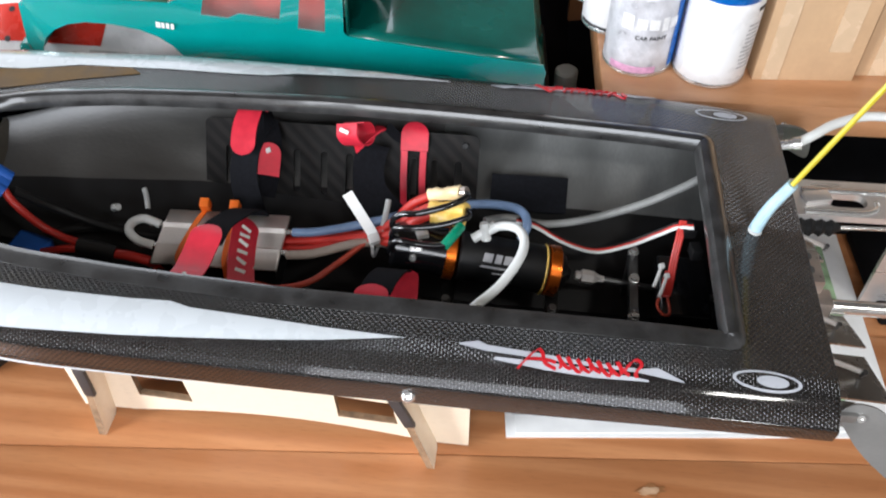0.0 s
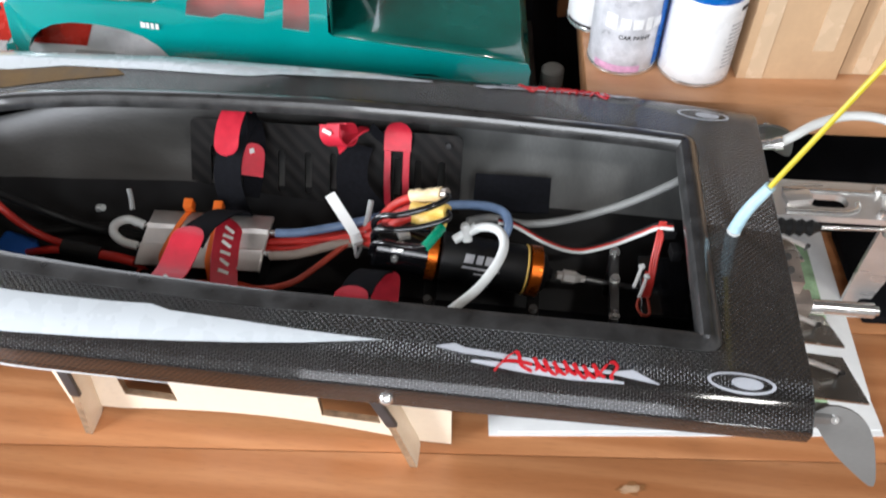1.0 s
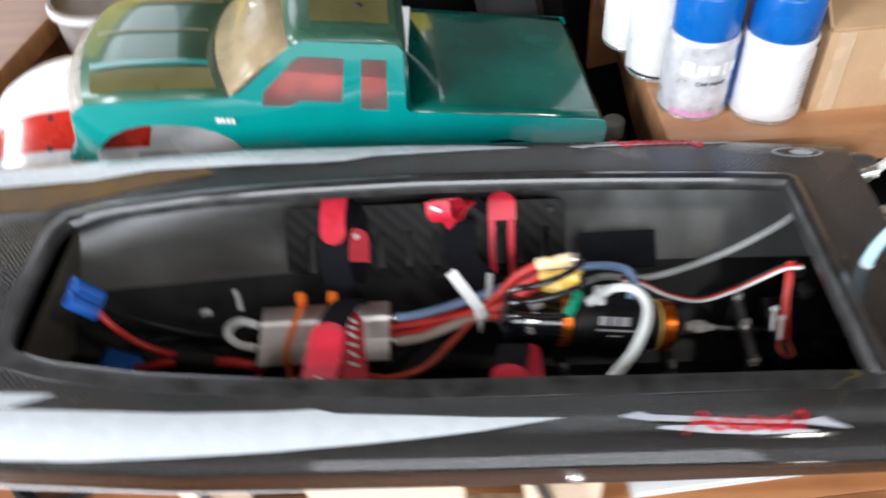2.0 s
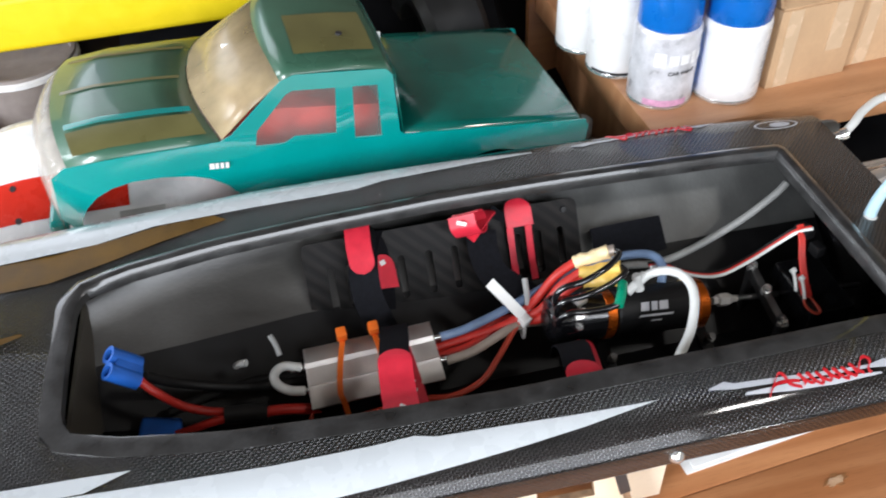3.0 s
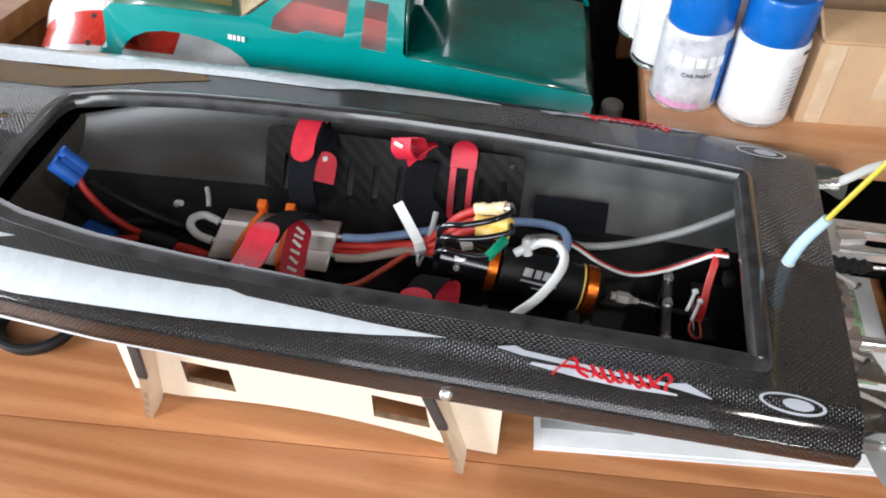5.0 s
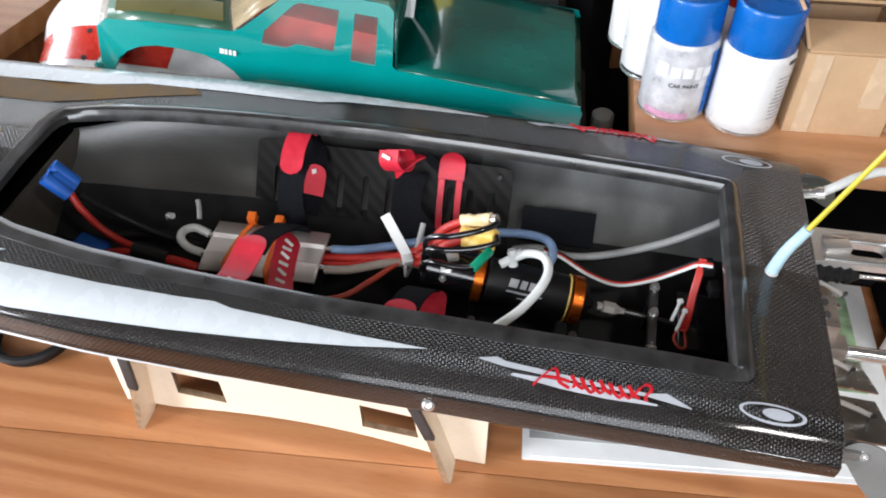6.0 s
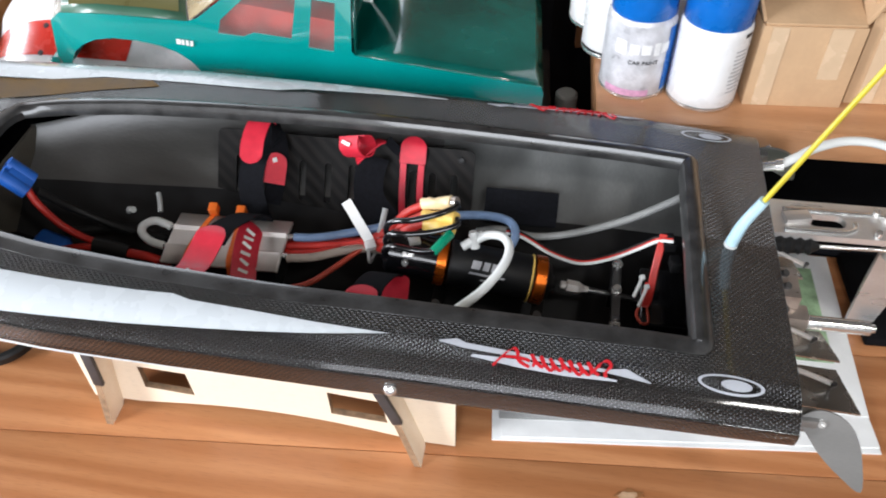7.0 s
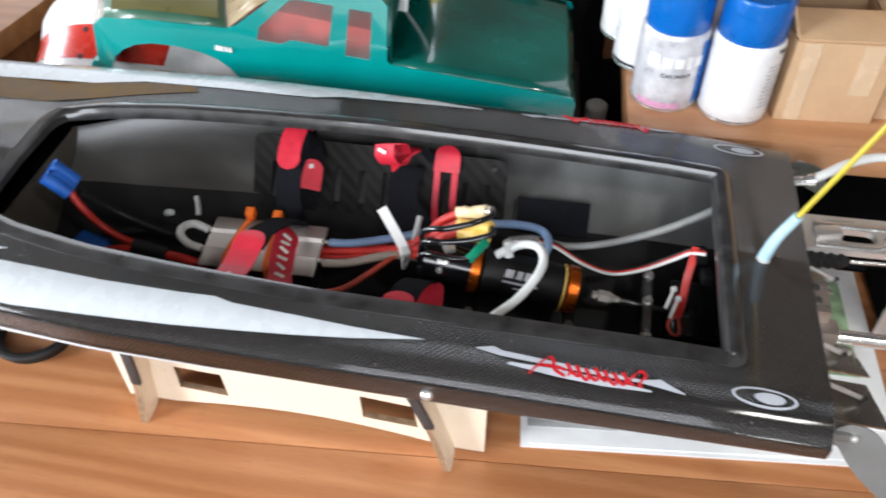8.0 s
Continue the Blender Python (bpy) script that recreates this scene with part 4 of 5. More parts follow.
part("knob", lathe([(0, 0.006), (0.003, 0.006), (0.004, 0.003), (0.003, 0), (0.004, -0.008)], (-0.0175, 0.4325, 0.158), (-0.2, 0.3, 1), 12), M_HOSE, nip)
hose("drain_hose", [(0.150, 0.510, 0.158), (0.136, 0.504, 0.152), (0.105, 0.499, 0.134), (0.065, 0.494, 0.118), (0.03, 0.490, 0.112), (0.0, 0.488, 0.118), (-0.02, 0.478, 0.122)], 0.0033, M_HOSEGREY, "grey translucent hose along the inner hull side")

# battery leads and connectors
lead = thing("battery_lead", "red and black battery leads with blue connectors", "battery lead", (-0.39, 0.42, 0.1))
CZ = Vector((-0.62, -0.10, 0.78)).normalized()
CY = CZ.cross(Vector((-0.2, -0.95, 0.0))).normalized()
CM = Matrix.Translation((-0.3965, 0.4285, 0.1755)) @ Matrix.Scale(0.88, 4) @ Matrix((CY.cross(CZ), CY, CZ)).transposed().to_4x4()
bm = join(lathe([(0.0046, 0.004), (0.0046, 0.015), (0.0072, 0.015), (0.0072, -0.012), (0.0, -0.012)], (0.0072, 0, 0), (0, 0, 1), 18), lathe([(0.0046, 0.004), (0.0046, 0.015), (0.0072, 0.015), (0.0072, -0.012), (0.0, -0.012)], (-0.0072, 0, 0), (0, 0, 1), 18), box((0.014, 0.0118, 0.024), (0, 0, -0.001), bevel=0.001))
conn = part("connector", placed(bm, CM), M_BLUECONN, lead, "blue two-pole battery connector")
for s in (-1, 1):
    part("pole_socket", placed(lathe([(0, 0.011), (0.0044, 0.011), (0.0045, 0.009)], (s * 0.0072, 0, 0.0), (0, 0, 1), 16), CM), M_PRINTBLACK, conn)
bm = join(box((0.030, 0.022, 0.013), (-0.392, 0.425, 0.102), (0, 10, -8), 0.004, 3))
part("connector", bm, M_BLUECONN, lead, "blue battery connector lying in shade")
part("red_lead", tube([(-0.391, 0.4265, 0.1690), (-0.387, 0.4235, 0.1610), (-0.380, 0.420, 0.1530), (-0.368, 0.419, 0.136), (-0.352, 0.418, 0.1250), (-0.338, 0.417, 0.1210)], 0.0031, 12), M_REDWIRE, lead)
part("red_lead", tube([(-0.380, 0.420, 0.103), (-0.365, 0.414, 0.113), (-0.350, 0.412, 0.1190), (-0.338, 0.413, 0.1190)], 0.0031, 12), M_REDWIRE, lead)
part("shrink_sleeve", tube([(-0.341, 0.4150, 0.1205), (-0.325, 0.415, 0.118), (-0.310, 0.4135, 0.116)], 0.0065, 12), M_RUBBER, lead)
part("red_lead", tube([(-0.313, 0.4135, 0.1165), (-0.296, 0.413, 0.115), (-0.279, 0.413, 0.110), (-0.262, 0.415, 0.104)], 0.0040, 12), M_REDWIRE, lead)
for pts in ([(-0.388, 0.432, 0.160), (-0.37, 0.445, 0.130), (-0.33, 0.447, 0.110), (-0.28, 0.445, 0.104)], [(-0.385, 0.44, 0.105), (-0.35, 0.45, 0.105), (-0.31, 0.452, 0.108), (-0.275, 0.45, 0.104)]):
    part("black_lead", tube(pts, 0.0038, 10), M_RUBBER, lead)
hose("clip_tie", [(-0.331, 0.462, 0.118), (-0.327, 0.458, 0.124), (-0.322, 0.456, 0.126)], 0.0028, M_HOSE, "small clear cable clip on black leads", "cable clip")
hose("clip_tie", [(-0.296, 0.455, 0.128), (-0.298, 0.462, 0.134), (-0.301, 0.468, 0.138)], 0.0022, M_HOSEGREY, "cut end of a grey cable tie", "cable tie")

# phase wires
phase = thing("motor_wires", "red and black motor wires joined in yellow heat-shrink", "wires", (-0.07, 0.45, 0.14))
for k, (y0, z0) in enumerate(((0.440, 0.118), (0.432, 0.117), (0.446, 0.114))):
    ys = (0.456, 0.447, 0.442)[k]
    zs = (0.163, 0.159, 0.155)[k]
    part("red_wire", tube([(-0.180, y0, z0), (-0.150, y0 + 0.002, z0 + 0.003), (-0.115, 0.443 + 0.005 * k, 0.120 + 0.004 * (2 - k)), (-0.092, ys - 0.003, zs - 0.026), (-0.076, ys - 0.001, zs - 0.006), (-0.058, ys, zs + 0.006)], 0.0036, 10), M_REDWIRE, phase)
BUL = (((-0.062, 0.4545, 0.1690), (-0.037, 0.4480, 0.1800)), ((-0.060, 0.4460, 0.1650), (-0.032, 0.4360, 0.1740)), ((-0.058, 0.4410, 0.1600), (-0.034, 0.4300, 0.1670)))
for i, (a, b) in enumerate(BUL):
    # crumpled sleeves
    bm = tube([a, tuple((p + q) / 2 for p, q in zip(a, b)), b], (0.0046, 0.0054), 16, 6)
    for vtx in bm.verts:
        vtx.co += noise.noise_vector(vtx.co * 190.0 + Vector((i * 7.0, 0, 0))) * 0.0017
    part("yellow_sleeve", bm, M_YELLOWSHRINK if i else M_CREAMSHRINK, phase, "crumpled yellow heat-shrink sleeve" if i else "crumpled pale yellow heat-shrink sleeve")
for k, pts in enumerate((
    [(-0.037, 0.448, 0.1800), (-0.032, 0.441, 0.1830), (-0.045, 0.430, 0.1825), (-0.0656, 0.4235, 0.1790), (-0.080, 0.425, 0.1745), (-0.0865, 0.4255, 0.165), (-0.083, 0.425, 0.150), (-0.076, 0.424, 0.138)],
    [(-0.032, 0.436, 0.1740), (-0.031, 0.429, 0.1735), (-0.048, 0.422, 0.1705), (-0.068, 0.4180, 0.1690), (-0.081, 0.4195, 0.1660), (-0.0865, 0.4205, 0.157), (-0.083, 0.421, 0.146), (-0.076, 0.421, 0.134)],
    [(-0.044, 0.406, 0.1670), (-0.052, 0.4065, 0.1640), (-0.066, 0.4095, 0.1610), (-0.079, 0.4125, 0.1595), (-0.0865, 0.4145, 0.152), (-0.084, 0.417, 0.142), (-0.077, 0.418, 0.130)])):
    part("black_wire", tube(pts, 0.0025, 10, 8), M_BLACKGLOSS, phase, "shiny black motor wire")
part("green_sleeve", tube([(-0.035, 0.423, 0.1695), (-0.039, 0.414, 0.1695), (-0.045, 0.4045, 0.1668)], 0.0038, 12), M_GREENSHRINK, phase, "green heat-shrink sleeve")
part("copper_tip", tube([(-0.0385, 0.4485, 0.1793), (-0.033, 0.4470, 0.1815)], 0.0044, 12), M_STRUT, phase)
hose("receiver_wire", [(-0.250, 0.398, 0.108), (-0.1980, 0.3990, 0.1120), (-0.1750, 0.3940, 0.1150), (-0.1500, 0.4000, 0.1180), (-0.1300, 0.4190, 0.1220), (-0.1110, 0.4390, 0.1270), (-0.098, 0.442, 0.128), (-0.08, 0.450, 0.120)], 0.0024, M_ORANGEWIRE, "thin orange-brown wire looping past the controller", "wire")
hose("receiver_wire", [(-0.278, 0.412, 0.108), (-0.282, 0.400, 0.100), (-0.268, 0.392, 0.096), (-0.235, 0.392, 0.100), (-0.21, 0.392, 0.104)], 0.0016, M_ORANGEWIRE, "thin orange-brown signal wire", "wire")

# white cable tie with its long tail
tie = thing("white_cable_tie", "white nylon cable tie binding the hoses and wires", "cable tie", (-0.106, 0.443, 0.12))
part("tail", ribbon([(-0.128, 0.460, 0.1585), (-0.117, 0.451, 0.146), (-0.106, 0.442, 0.1335)], (0.75, 0.5, 0.4), 0.0085, 0.0014, steps=3), M_WHITEPLAS, tie)
part("head", placed(box((0.009, 0.008, 0.007), bevel=0.0015), pose(-0.105, 0.440, 0.130, 20, 0, 30)), M_WHITEPLAS, tie)
part("loop", tube([(-0.105, 0.444, 0.128), (-0.103, 0.456, 0.124), (-0.104, 0.456, 0.112), (-0.106, 0.438, 0.112), (-0.106, 0.436, 0.126)], 0.0014, 8), M_WHITEPLAS, tie)
hose("grey_tie_tail", [(-0.100, 0.447, 0.132), (-0.098, 0.458, 0.140), (-0.097, 0.468, 0.147)], 0.0024, M_HOSEGREY, "cut end of a dark grey cable tie", "cable tie")

# servo and its leads
servo = thing("steering_servo", "black steering servo with red, white and orange leads", "servo", (0.135, 0.43, 0.1))
part("case", box((0.038, 0.060, 0.040), (0.136, 0.425, 0.104), (0, 0, 0), 0.003, 3), M_BLACKGLOSS, servo)
part("plug", box((0.010, 0.014, 0.008), (0.134, 0.452, 0.157), (0, 0, 10)), M_BLACK, servo)
part("plug", box((0.008, 0.011, 0.010), (0.141, 0.440, 0.146), (0, 0, 10)), M_BLACK, servo)
for k, mt in enumerate((M_HOSEWHITE, M_REDWIRE, M_BLACK)):
    d = 0.0022 * k
    part("lead", tube([(0.006, 0.458 + d, 0.143), (0.020, 0.460 + d, 0.138), (0.045, 0.458 + d, 0.124), (0.070, 0.456 + d, 0.119), (0.095, 0.457 + d, 0.128), (0.115, 0.454 + d, 0.146), (0.126, 0.450 + d, 0.159), (0.137, 0.447 + d, 0.163)], 0.0013, 8, 8), mt, servo)
for k in range(3):
    d = 0.0018 * k
    part("orange_lead", tube([(0.128 + d, 0.454, 0.163), (0.126 + d, 0.444, 0.155), (0.124 + d, 0.434, 0.142), (0.122 + d, 0.420, 0.130), (0.119 + d, 0.409, 0.128), (0.118 + d, 0.414, 0.127), (0.121 + d, 0.428, 0.134)], 0.0012, 8, 8), M_REDWIRE, servo)
part("wire_loop", tube([(0.118, 0.412, 0.128), (0.114, 0.401, 0.126), (0.118, 0.393, 0.125), (0.123, 0.395, 0.125), (0.122, 0.408, 0.127)], 0.0011, 8, 8), M_ORANGEWIRE, servo)
for a in ((0.117, 0.430, 0.137), (0.121, 0.423, 0.134)):
    part("bundle_tie", tube([a, (a[0] - 0.003, a[1] - 0.009, a[2] - 0.002), (a[0] - 0.006, a[1] - 0.017, a[2] - 0.005)], 0.0013, 8), M_HOSE, servo)
    part("tie_head", box((0.004, 0.004, 0.004), a, (20, 0, 20), 0.0008), M_HOSE, servo)


# ---- hardware on the transom ----
# aerial: pale sleeve and yellow tube
aerial = thing("aerial", "yellow plastic aerial tube in a pale blue sleeve", "aerial", (0.177, 0.439, 0.175))
A0, A1 = Vector((0.177, 0.438, 0.178)), Vector((0.189, 0.4364, 0.222))
AD = Vector((0.40, 0.10, 0.91)).normalized()
part("sleeve", tube([A0 - Vector((0.002, 0.003, 0.008)), A0, A0 + Vector((0.004, 0.001, 0.018)), A1], (0.0052, 0.0040), 12), M_SHRINKBLUE, aerial, "pale blue heat-shrink sleeve")
part("sleeve_foot", lathe([(0, 0.004), (0.0045, 0.003), (0.0065, 0.0), (0.0065, -0.004)], tuple(A0 - Vector((0.001, 0.002, 0.004))), (0.15, -0.1, 1), 14), M_HOSE, aerial)
part("yellow_tube", tube([A1 - AD * 0.006, A1 + AD * 0.1, A1 + AD * 0.30], 0.0019, 10, 4), M_ANTENNA, aerial, "thin yellow tube")


def turn_fin(sign):
    fin = thing("turn_fin", "curved brushed aluminium turn fin bolted to the transom corner", "turn fin", (0.225, YC + sign * 0.14, 0.15), group="turn fins")
    y = YC + sign * 0.142
    out = [(0.006, 0.008), (0.015, 0.013), (0.027, 0.011), (0.037, 0.004), (0.043, -0.005), (0.048, -0.018), (0.053, -0.044), (0.036, -0.033), (0.021, -0.019), (0.011, -0.006), (0.006, 0.001)]
    # the blade leans outwards and downwards from its bracket
    m = Matrix.Translation((0.208, y, 0.152)) @ Matrix((Vector((1, 0, 0)), Vector((0.0, -sign * 0.42, 0.90)), Vector((0, sign * 0.90, 0.42)))).transposed().to_4x4()
    part("blade", placed(plate([(x, z) for x, z in smooth_loop(out)], (), 0.002), m), M_FIN, fin, "satin aluminium blade")
    part("bracket", box((0.014, 0.012, 0.013), (0.2175, y - sign * 0.004, 0.153), bevel=0.002), M_FIN, fin)
    part("bolt", lathe([(0, 0.0040), (0.0012, 0.0040), (0.0014, 0.0050), (0.0026, 0.0050), (0.0028, 0.0030), (0.0054, 0.0024), (0.0066, 0.0)], tuple(m @ Vector((0.018, 0.004, 0.002 if sign > 0 else -0.001))), (0, -0.9, 0.42) if sign < 0 else (0, 0.9, 0.42), 14), M_STEEL, fin)
    return fin


def smooth_loop(pts, steps=4):
    n = len(pts)
    out = []
    for i in range(n):
        a, b, c, d = (Vector(pts[(i + k) % n]) for k in (-1, 0, 1, 2))
        for s in range(steps):
            t = s / steps
            q = 0.5 * (2 * b + (c - a) * t + (2 * a - 5 * b + 4 * c - d) * t * t + (3 * b - a - 3 * c + d) * t ** 3)
            out.append((q.x, q.y))
    return out


turn_fin(-1)
turn_fin(1)
fit_ = thing("water_outlet", "steel water outlet nipple with white hose", "hose fitting", (0.215, 0.55, 0.165))
part("nipple", tube([(0.211, 0.558, 0.158), (0.220, 0.5555, 0.161), (0.230, 0.5535, 0.165)], 0.0042, 12), M_STEEL, fit_)
part("collar", lathe([(0, 0.003), (0.0055, 0.003), (0.0055, -0.003), (0, -0.003)], (0.230, 0.5535, 0.165), (1, -0.15, 0.35), 14), M_STEEL, fit_)
part("outlet_hose", tube([(0.229, 0.5535, 0.1648), (0.243, 0.561, 0.169), (0.262, 0.575, 0.171), (0.291, 0.590, 0.170), (0.325, 0.596, 0.164), (0.36, 0.590, 0.150), (0.38, 0.57, 0.13)], 0.0040, 12, 8), M_HOSEWHITE, fit_, "white hose")

# rudder bracket: slotted aluminium arm
rud = thing("rudder_assembly", "machined aluminium rudder bracket with slotted arm and blade", "rudder", (0.25, 0.5, 0.1))
RM = pose(0.2125, 0.5140, 0.136, 0, 0, 1.5)
part("arm", placed(plate(rrect(0.0, -0.0205, 0.135, 0.0215, 0.004), [rrect(0.040, -0.0095, 0.072, 0.0055, 0.007)], 0.006), RM), M_ALU, rud, "slotted aluminium arm", smooth=False)
part("rib", placed(tube([(0.022, 0.0090, 0.006), (0.06, 0.0090, 0.006), (0.118, 0.0090, 0.006)], 0.0022, 8, 2), RM), M_STEEL, rud)
part("rib", placed(tube([(0.020, -0.0165, 0.006), (0.045, -0.0165, 0.006), (0.066, -0.0160, 0.006), (0.077, -0.011, 0.006), (0.079, -0.003, 0.006)], 0.0024, 8, 4), RM), M_STEEL, rud)
part("end_clamp", placed(box((0.022, 0.012, 0.007), (0.032, -0.001, 0.0065), (0, 0, 12), 0.0012), RM), M_ALU, rud)
part("transom_plate", box((0.005, 0.052, 0.045), (0.2145, 0.527, 0.128), bevel=0.0015), M_ALU, rud)
for xx, yy in ((0.094, -0.016), (0.098, 0.010), (0.104, 0.004), (0.112, 0.013), (0.116, 0.006)):
    part("bolt", placed(lathe([(0, 0.005), (0.003, 0.005), (0.0035, 0.0)], (xx, yy, 0.006), (0, 0, 1), 12), RM), M_STEEL, rud)
part("pivot", placed(lathe([(0, 0.018), (0.008, 0.017), (0.009, 0.0), (0.009, -0.03)], (0.122, 0, 0.0), (0, 0, 1), 18), RM), M_ALU, rud)
bl = [(0.329, 0.134), (0.362, 0.134), (0.360, 0.06), (0.352, 0.004), (0.329, 0.003), (0.328, 0.06)]
part("blade", placed(plate(bl, (), 0.004), Matrix.Translation((0, 0.530, 0)) @ Matrix(((1, 0, 0, 0), (0, 0, -1, 0), (0, 1, 0, 0), (0, 0, 0, 1)))), M_ALU, rud, "flat aluminium rudder blade")
# push rod in a rubber bellows
rod = thing("push_rod", "steel push rod in a black rubber bellows", "push rod", (0.23, 0.5, 0.12))
prof = [(0, 0.0), (0.0075, 0.0)]
for i in range(6):
    prof += [(0.0092 - 0.0003 * i, 0.002 + 0.0080 * i), (0.0068 - 0.0004 * i, 0.0060 + 0.0080 * i)]
part("bellows", lathe(prof + [(0.003, 0.050), (0, 0.050)], (0.2125, 0.4925, 0.130), (1, 0.02, 0.02), 20), M_RUBBER, rod, "black ribbed rubber bellows")
part("rod", tube([(0.258, 0.4940, 0.1305), (0.30, 0.496, 0.131), (0.36, 0.499, 0.132)], 0.0017, 10), M_STEEL, rod)

# propeller strut with its tube
strut = thing("propeller_strut", "cast aluminium strut block with polished shaft tube", "propeller strut", (0.22, 0.44, 0.1))
part("block", box((0.040, 0.017, 0.022), (0.2325, 0.4365, 0.100), bevel=0.002), M_STRUT, strut)
part("clamp", box((0.028, 0.034, 0.016), (0.2300, 0.456, 0.116), bevel=0.0015), M_STRUT, strut)
part("shaft_tube", tube([(0.240, 0.4362, 0.1), (0.26, 0.4365, 0.1), (0.302, 0.4370, 0.1)], 0.0060, 18), M_STEEL, strut, "polished round tube")
part("shaft_end", tube([(0.300, 0.4370, 0.1), (0.306, 0.4371, 0.1)], 0.0035, 12), M_STEEL, strut)
for y, z in ((0.4365, 0.1115), (0.450, 0.1245), (0.464, 0.1245)):
    part("screw", lathe([(0, 0.003), (0.003, 0.003), (0.0034, 0.0)], (0.233, y, z), (0.4, -0.3, 0.9), 12), M_DARKSTEEL, strut)


def trim_tab(y0, w, z, length, label):
    tab = thing("trim_tab", label, "trim tab", (0.22, y0, z), group="trim tabs")
    out = [(0.0, 0.0), (length, 0.0), (length * 0.84, w), (0.0, w)]
    part("tab_plate", placed(plate(out, (), 0.0018), pose(0.213, y0, z, -4, 3, 0)), M_TAB, tab, "thin stainless plate", smooth=False)
    for k in (0.5,):
        part("adjuster", tube([(0.215, y0 + w * k, z + 0.020), (0.235, y0 + w * k, z + 0.013), (0.255, y0 + w * (k + 0.04), z + 0.003)], 0.0020, 10), M_ALU, tab)
        part("bolt", lathe([(0, 0.007), (0.0018, 0.007), (0.0018, 0.004), (0.0012, 0.004), (0.0012, 0)], (0.255, y0 + w * k, z), (0.1, -0.2, 1), 10), M_DARKSTEEL, tab)
    part("hinge", tube([(0.2135, y0 + 0.002, z), (0.2135, y0 + w * 0.5, z), (0.2135, y0 + w - 0.002, z)], 0.0026, 10), M_STEEL, tab)
    return tab


trim_tab(0.341, 0.040, 0.115, 0.060, "stainless steel trim tab plate with adjusting rods")
trim_tab(0.402, 0.030, 0.098, 0.062, "stainless steel inner trim tab plate with bolts")
trim_tab(0.474, 0.024, 0.112, 0.040, "stainless steel inner trim tab plate with bolts")

# ---- plywood stand ----
stand = thing("boat_stand", "pale laser-cut plywood boat stand with dark scorched edges", "stand", (-0.18, 0.44, 0.0))
cross = [(-0.124, 0.0), (-0.104, 0.0), (-0.090, 0.014), (0.090, 0.014), (0.104, 0.0), (0.124, 0.0), (0.1225, 0.050), (0.121, 0.108), (0.113, 0.106), (0.0, 0.040), (-0.113, 0.106), (-0.121, 0.108), (-0.1225, 0.050)]
for x, lean in ((-0.318, 0.11), (-0.046, -0.27)):
    m = Matrix.Translation((x - 0.003, YC, 0.0)) @ Matrix(((1, 0, lean, 0), (0, 1, 0, 0), (0, 0, 1, 0), (0, 0, 0, 1))) @ Matrix(((0, 0, 1, 0), (1, 0, 0, 0), (0, 1, 0, 0), (0, 0, 0, 1)))
    cr = part("cross_piece", placed(plate(cross, (), 0.006), m), [M_PLY, M_PLYEDGE], stand, smooth=False)
    for p in cr.data.polygons:
        if abs(p.normal.x) < 0.7:
            p.material_index = 1
    for s in (-1, 1):
        part("edge_pad", box((0.0085, 0.004, 0.050), (x + lean * 0.080, YC + s * 0.1225, 0.080), (-s * 5, math.degrees(math.atan(lean)), 0), 0.001), M_PLYBURN, stand, "dark charred edge strip")
xl, xr = -0.316, -0.026
for s in (-1, 1):
    out = [(xl - 0.026, 0.098), (xl - 0.024, 0.007)]
    out += [(xl + 0.02 + (xr - xl - 0.04) * k, 0.007 - 0.005 * k + 0.013 * math.sin(math.pi * k)) for k in np.linspace(0, 1, 15)]
    out += [(xr + 0.008, 0.002), (xr + 0.008, 0.098)]
    holes = [[(-0.287, 0.030), (-0.243, 0.027), (-0.245, 0.057), (-0.287, 0.059)], [(-0.124, 0.057), (-0.123, 0.027), (-0.075, 0.024), (-0.079, 0.053)]]
    m = Matrix.Translation((0, YC + s * 0.098 + 0.003, 0.0)) @ Matrix(((1, 0, 0, 0), (0, 0, -1, 0), (0, 1, 0, 0), (0, 0, 0, 1)))
    rail = part("side_rail", placed(plate(out, holes, 0.006), m), [M_PLY, M_PLYEDGE], stand, smooth=False)
    for p in rail.data.polygons:
        if abs(p.normal.y) < 0.5:
            p.material_index = 1

# ---- printed sheet under the stern ----
sheet = thing("printed_sheet", "white magazine sheet with grey and green pictures", "paper", (0.17, 0.42, 0.0))
SM = pose(0.012, 0.351, 0.0005, 0, 0, 6.3)
part("page", placed(box((0.326, 0.235, 0.0016), (0.163, 0.1175, 0.0008), bevel=0.0003), SM), M_PAPER, sheet)
part("page", placed(box((0.318, 0.230, 0.0012), (0.166, 0.119, 0.0022), (0, 0, 0.5), 0.0003), SM), M_PAPER, sheet)
part("page", box((0.115, 0.195, 0.0010), (0.2720, 0.5175, 0.0046), (0, 0, 1.2), 0.0003), M_PAPER, sheet)
part("green_picture", box((0.062, 0.120, 0.0004), (0.2790, 0.535, 0.0055), (0, 0, 1.2), 0), M_PAPERGREEN, sheet)
for nm, x0, y0, x1, y1, mt in (("grey_picture", 0.006, 0.020, 0.085, 0.10, M_PAPERGREY), ("green_picture", 0.205, 0.02, 0.288, 0.222, M_PAPERGREEN), ("caption_block", 0.292, 0.004, 0.306, 0.010, M_PRINTGREY)):
    part(nm, placed(box((x1 - x0, y1 - y0, 0.0004), ((x0 + x1) / 2, (y0 + y1) / 2, 0.0032), bevel=0), SM), mt, sheet)

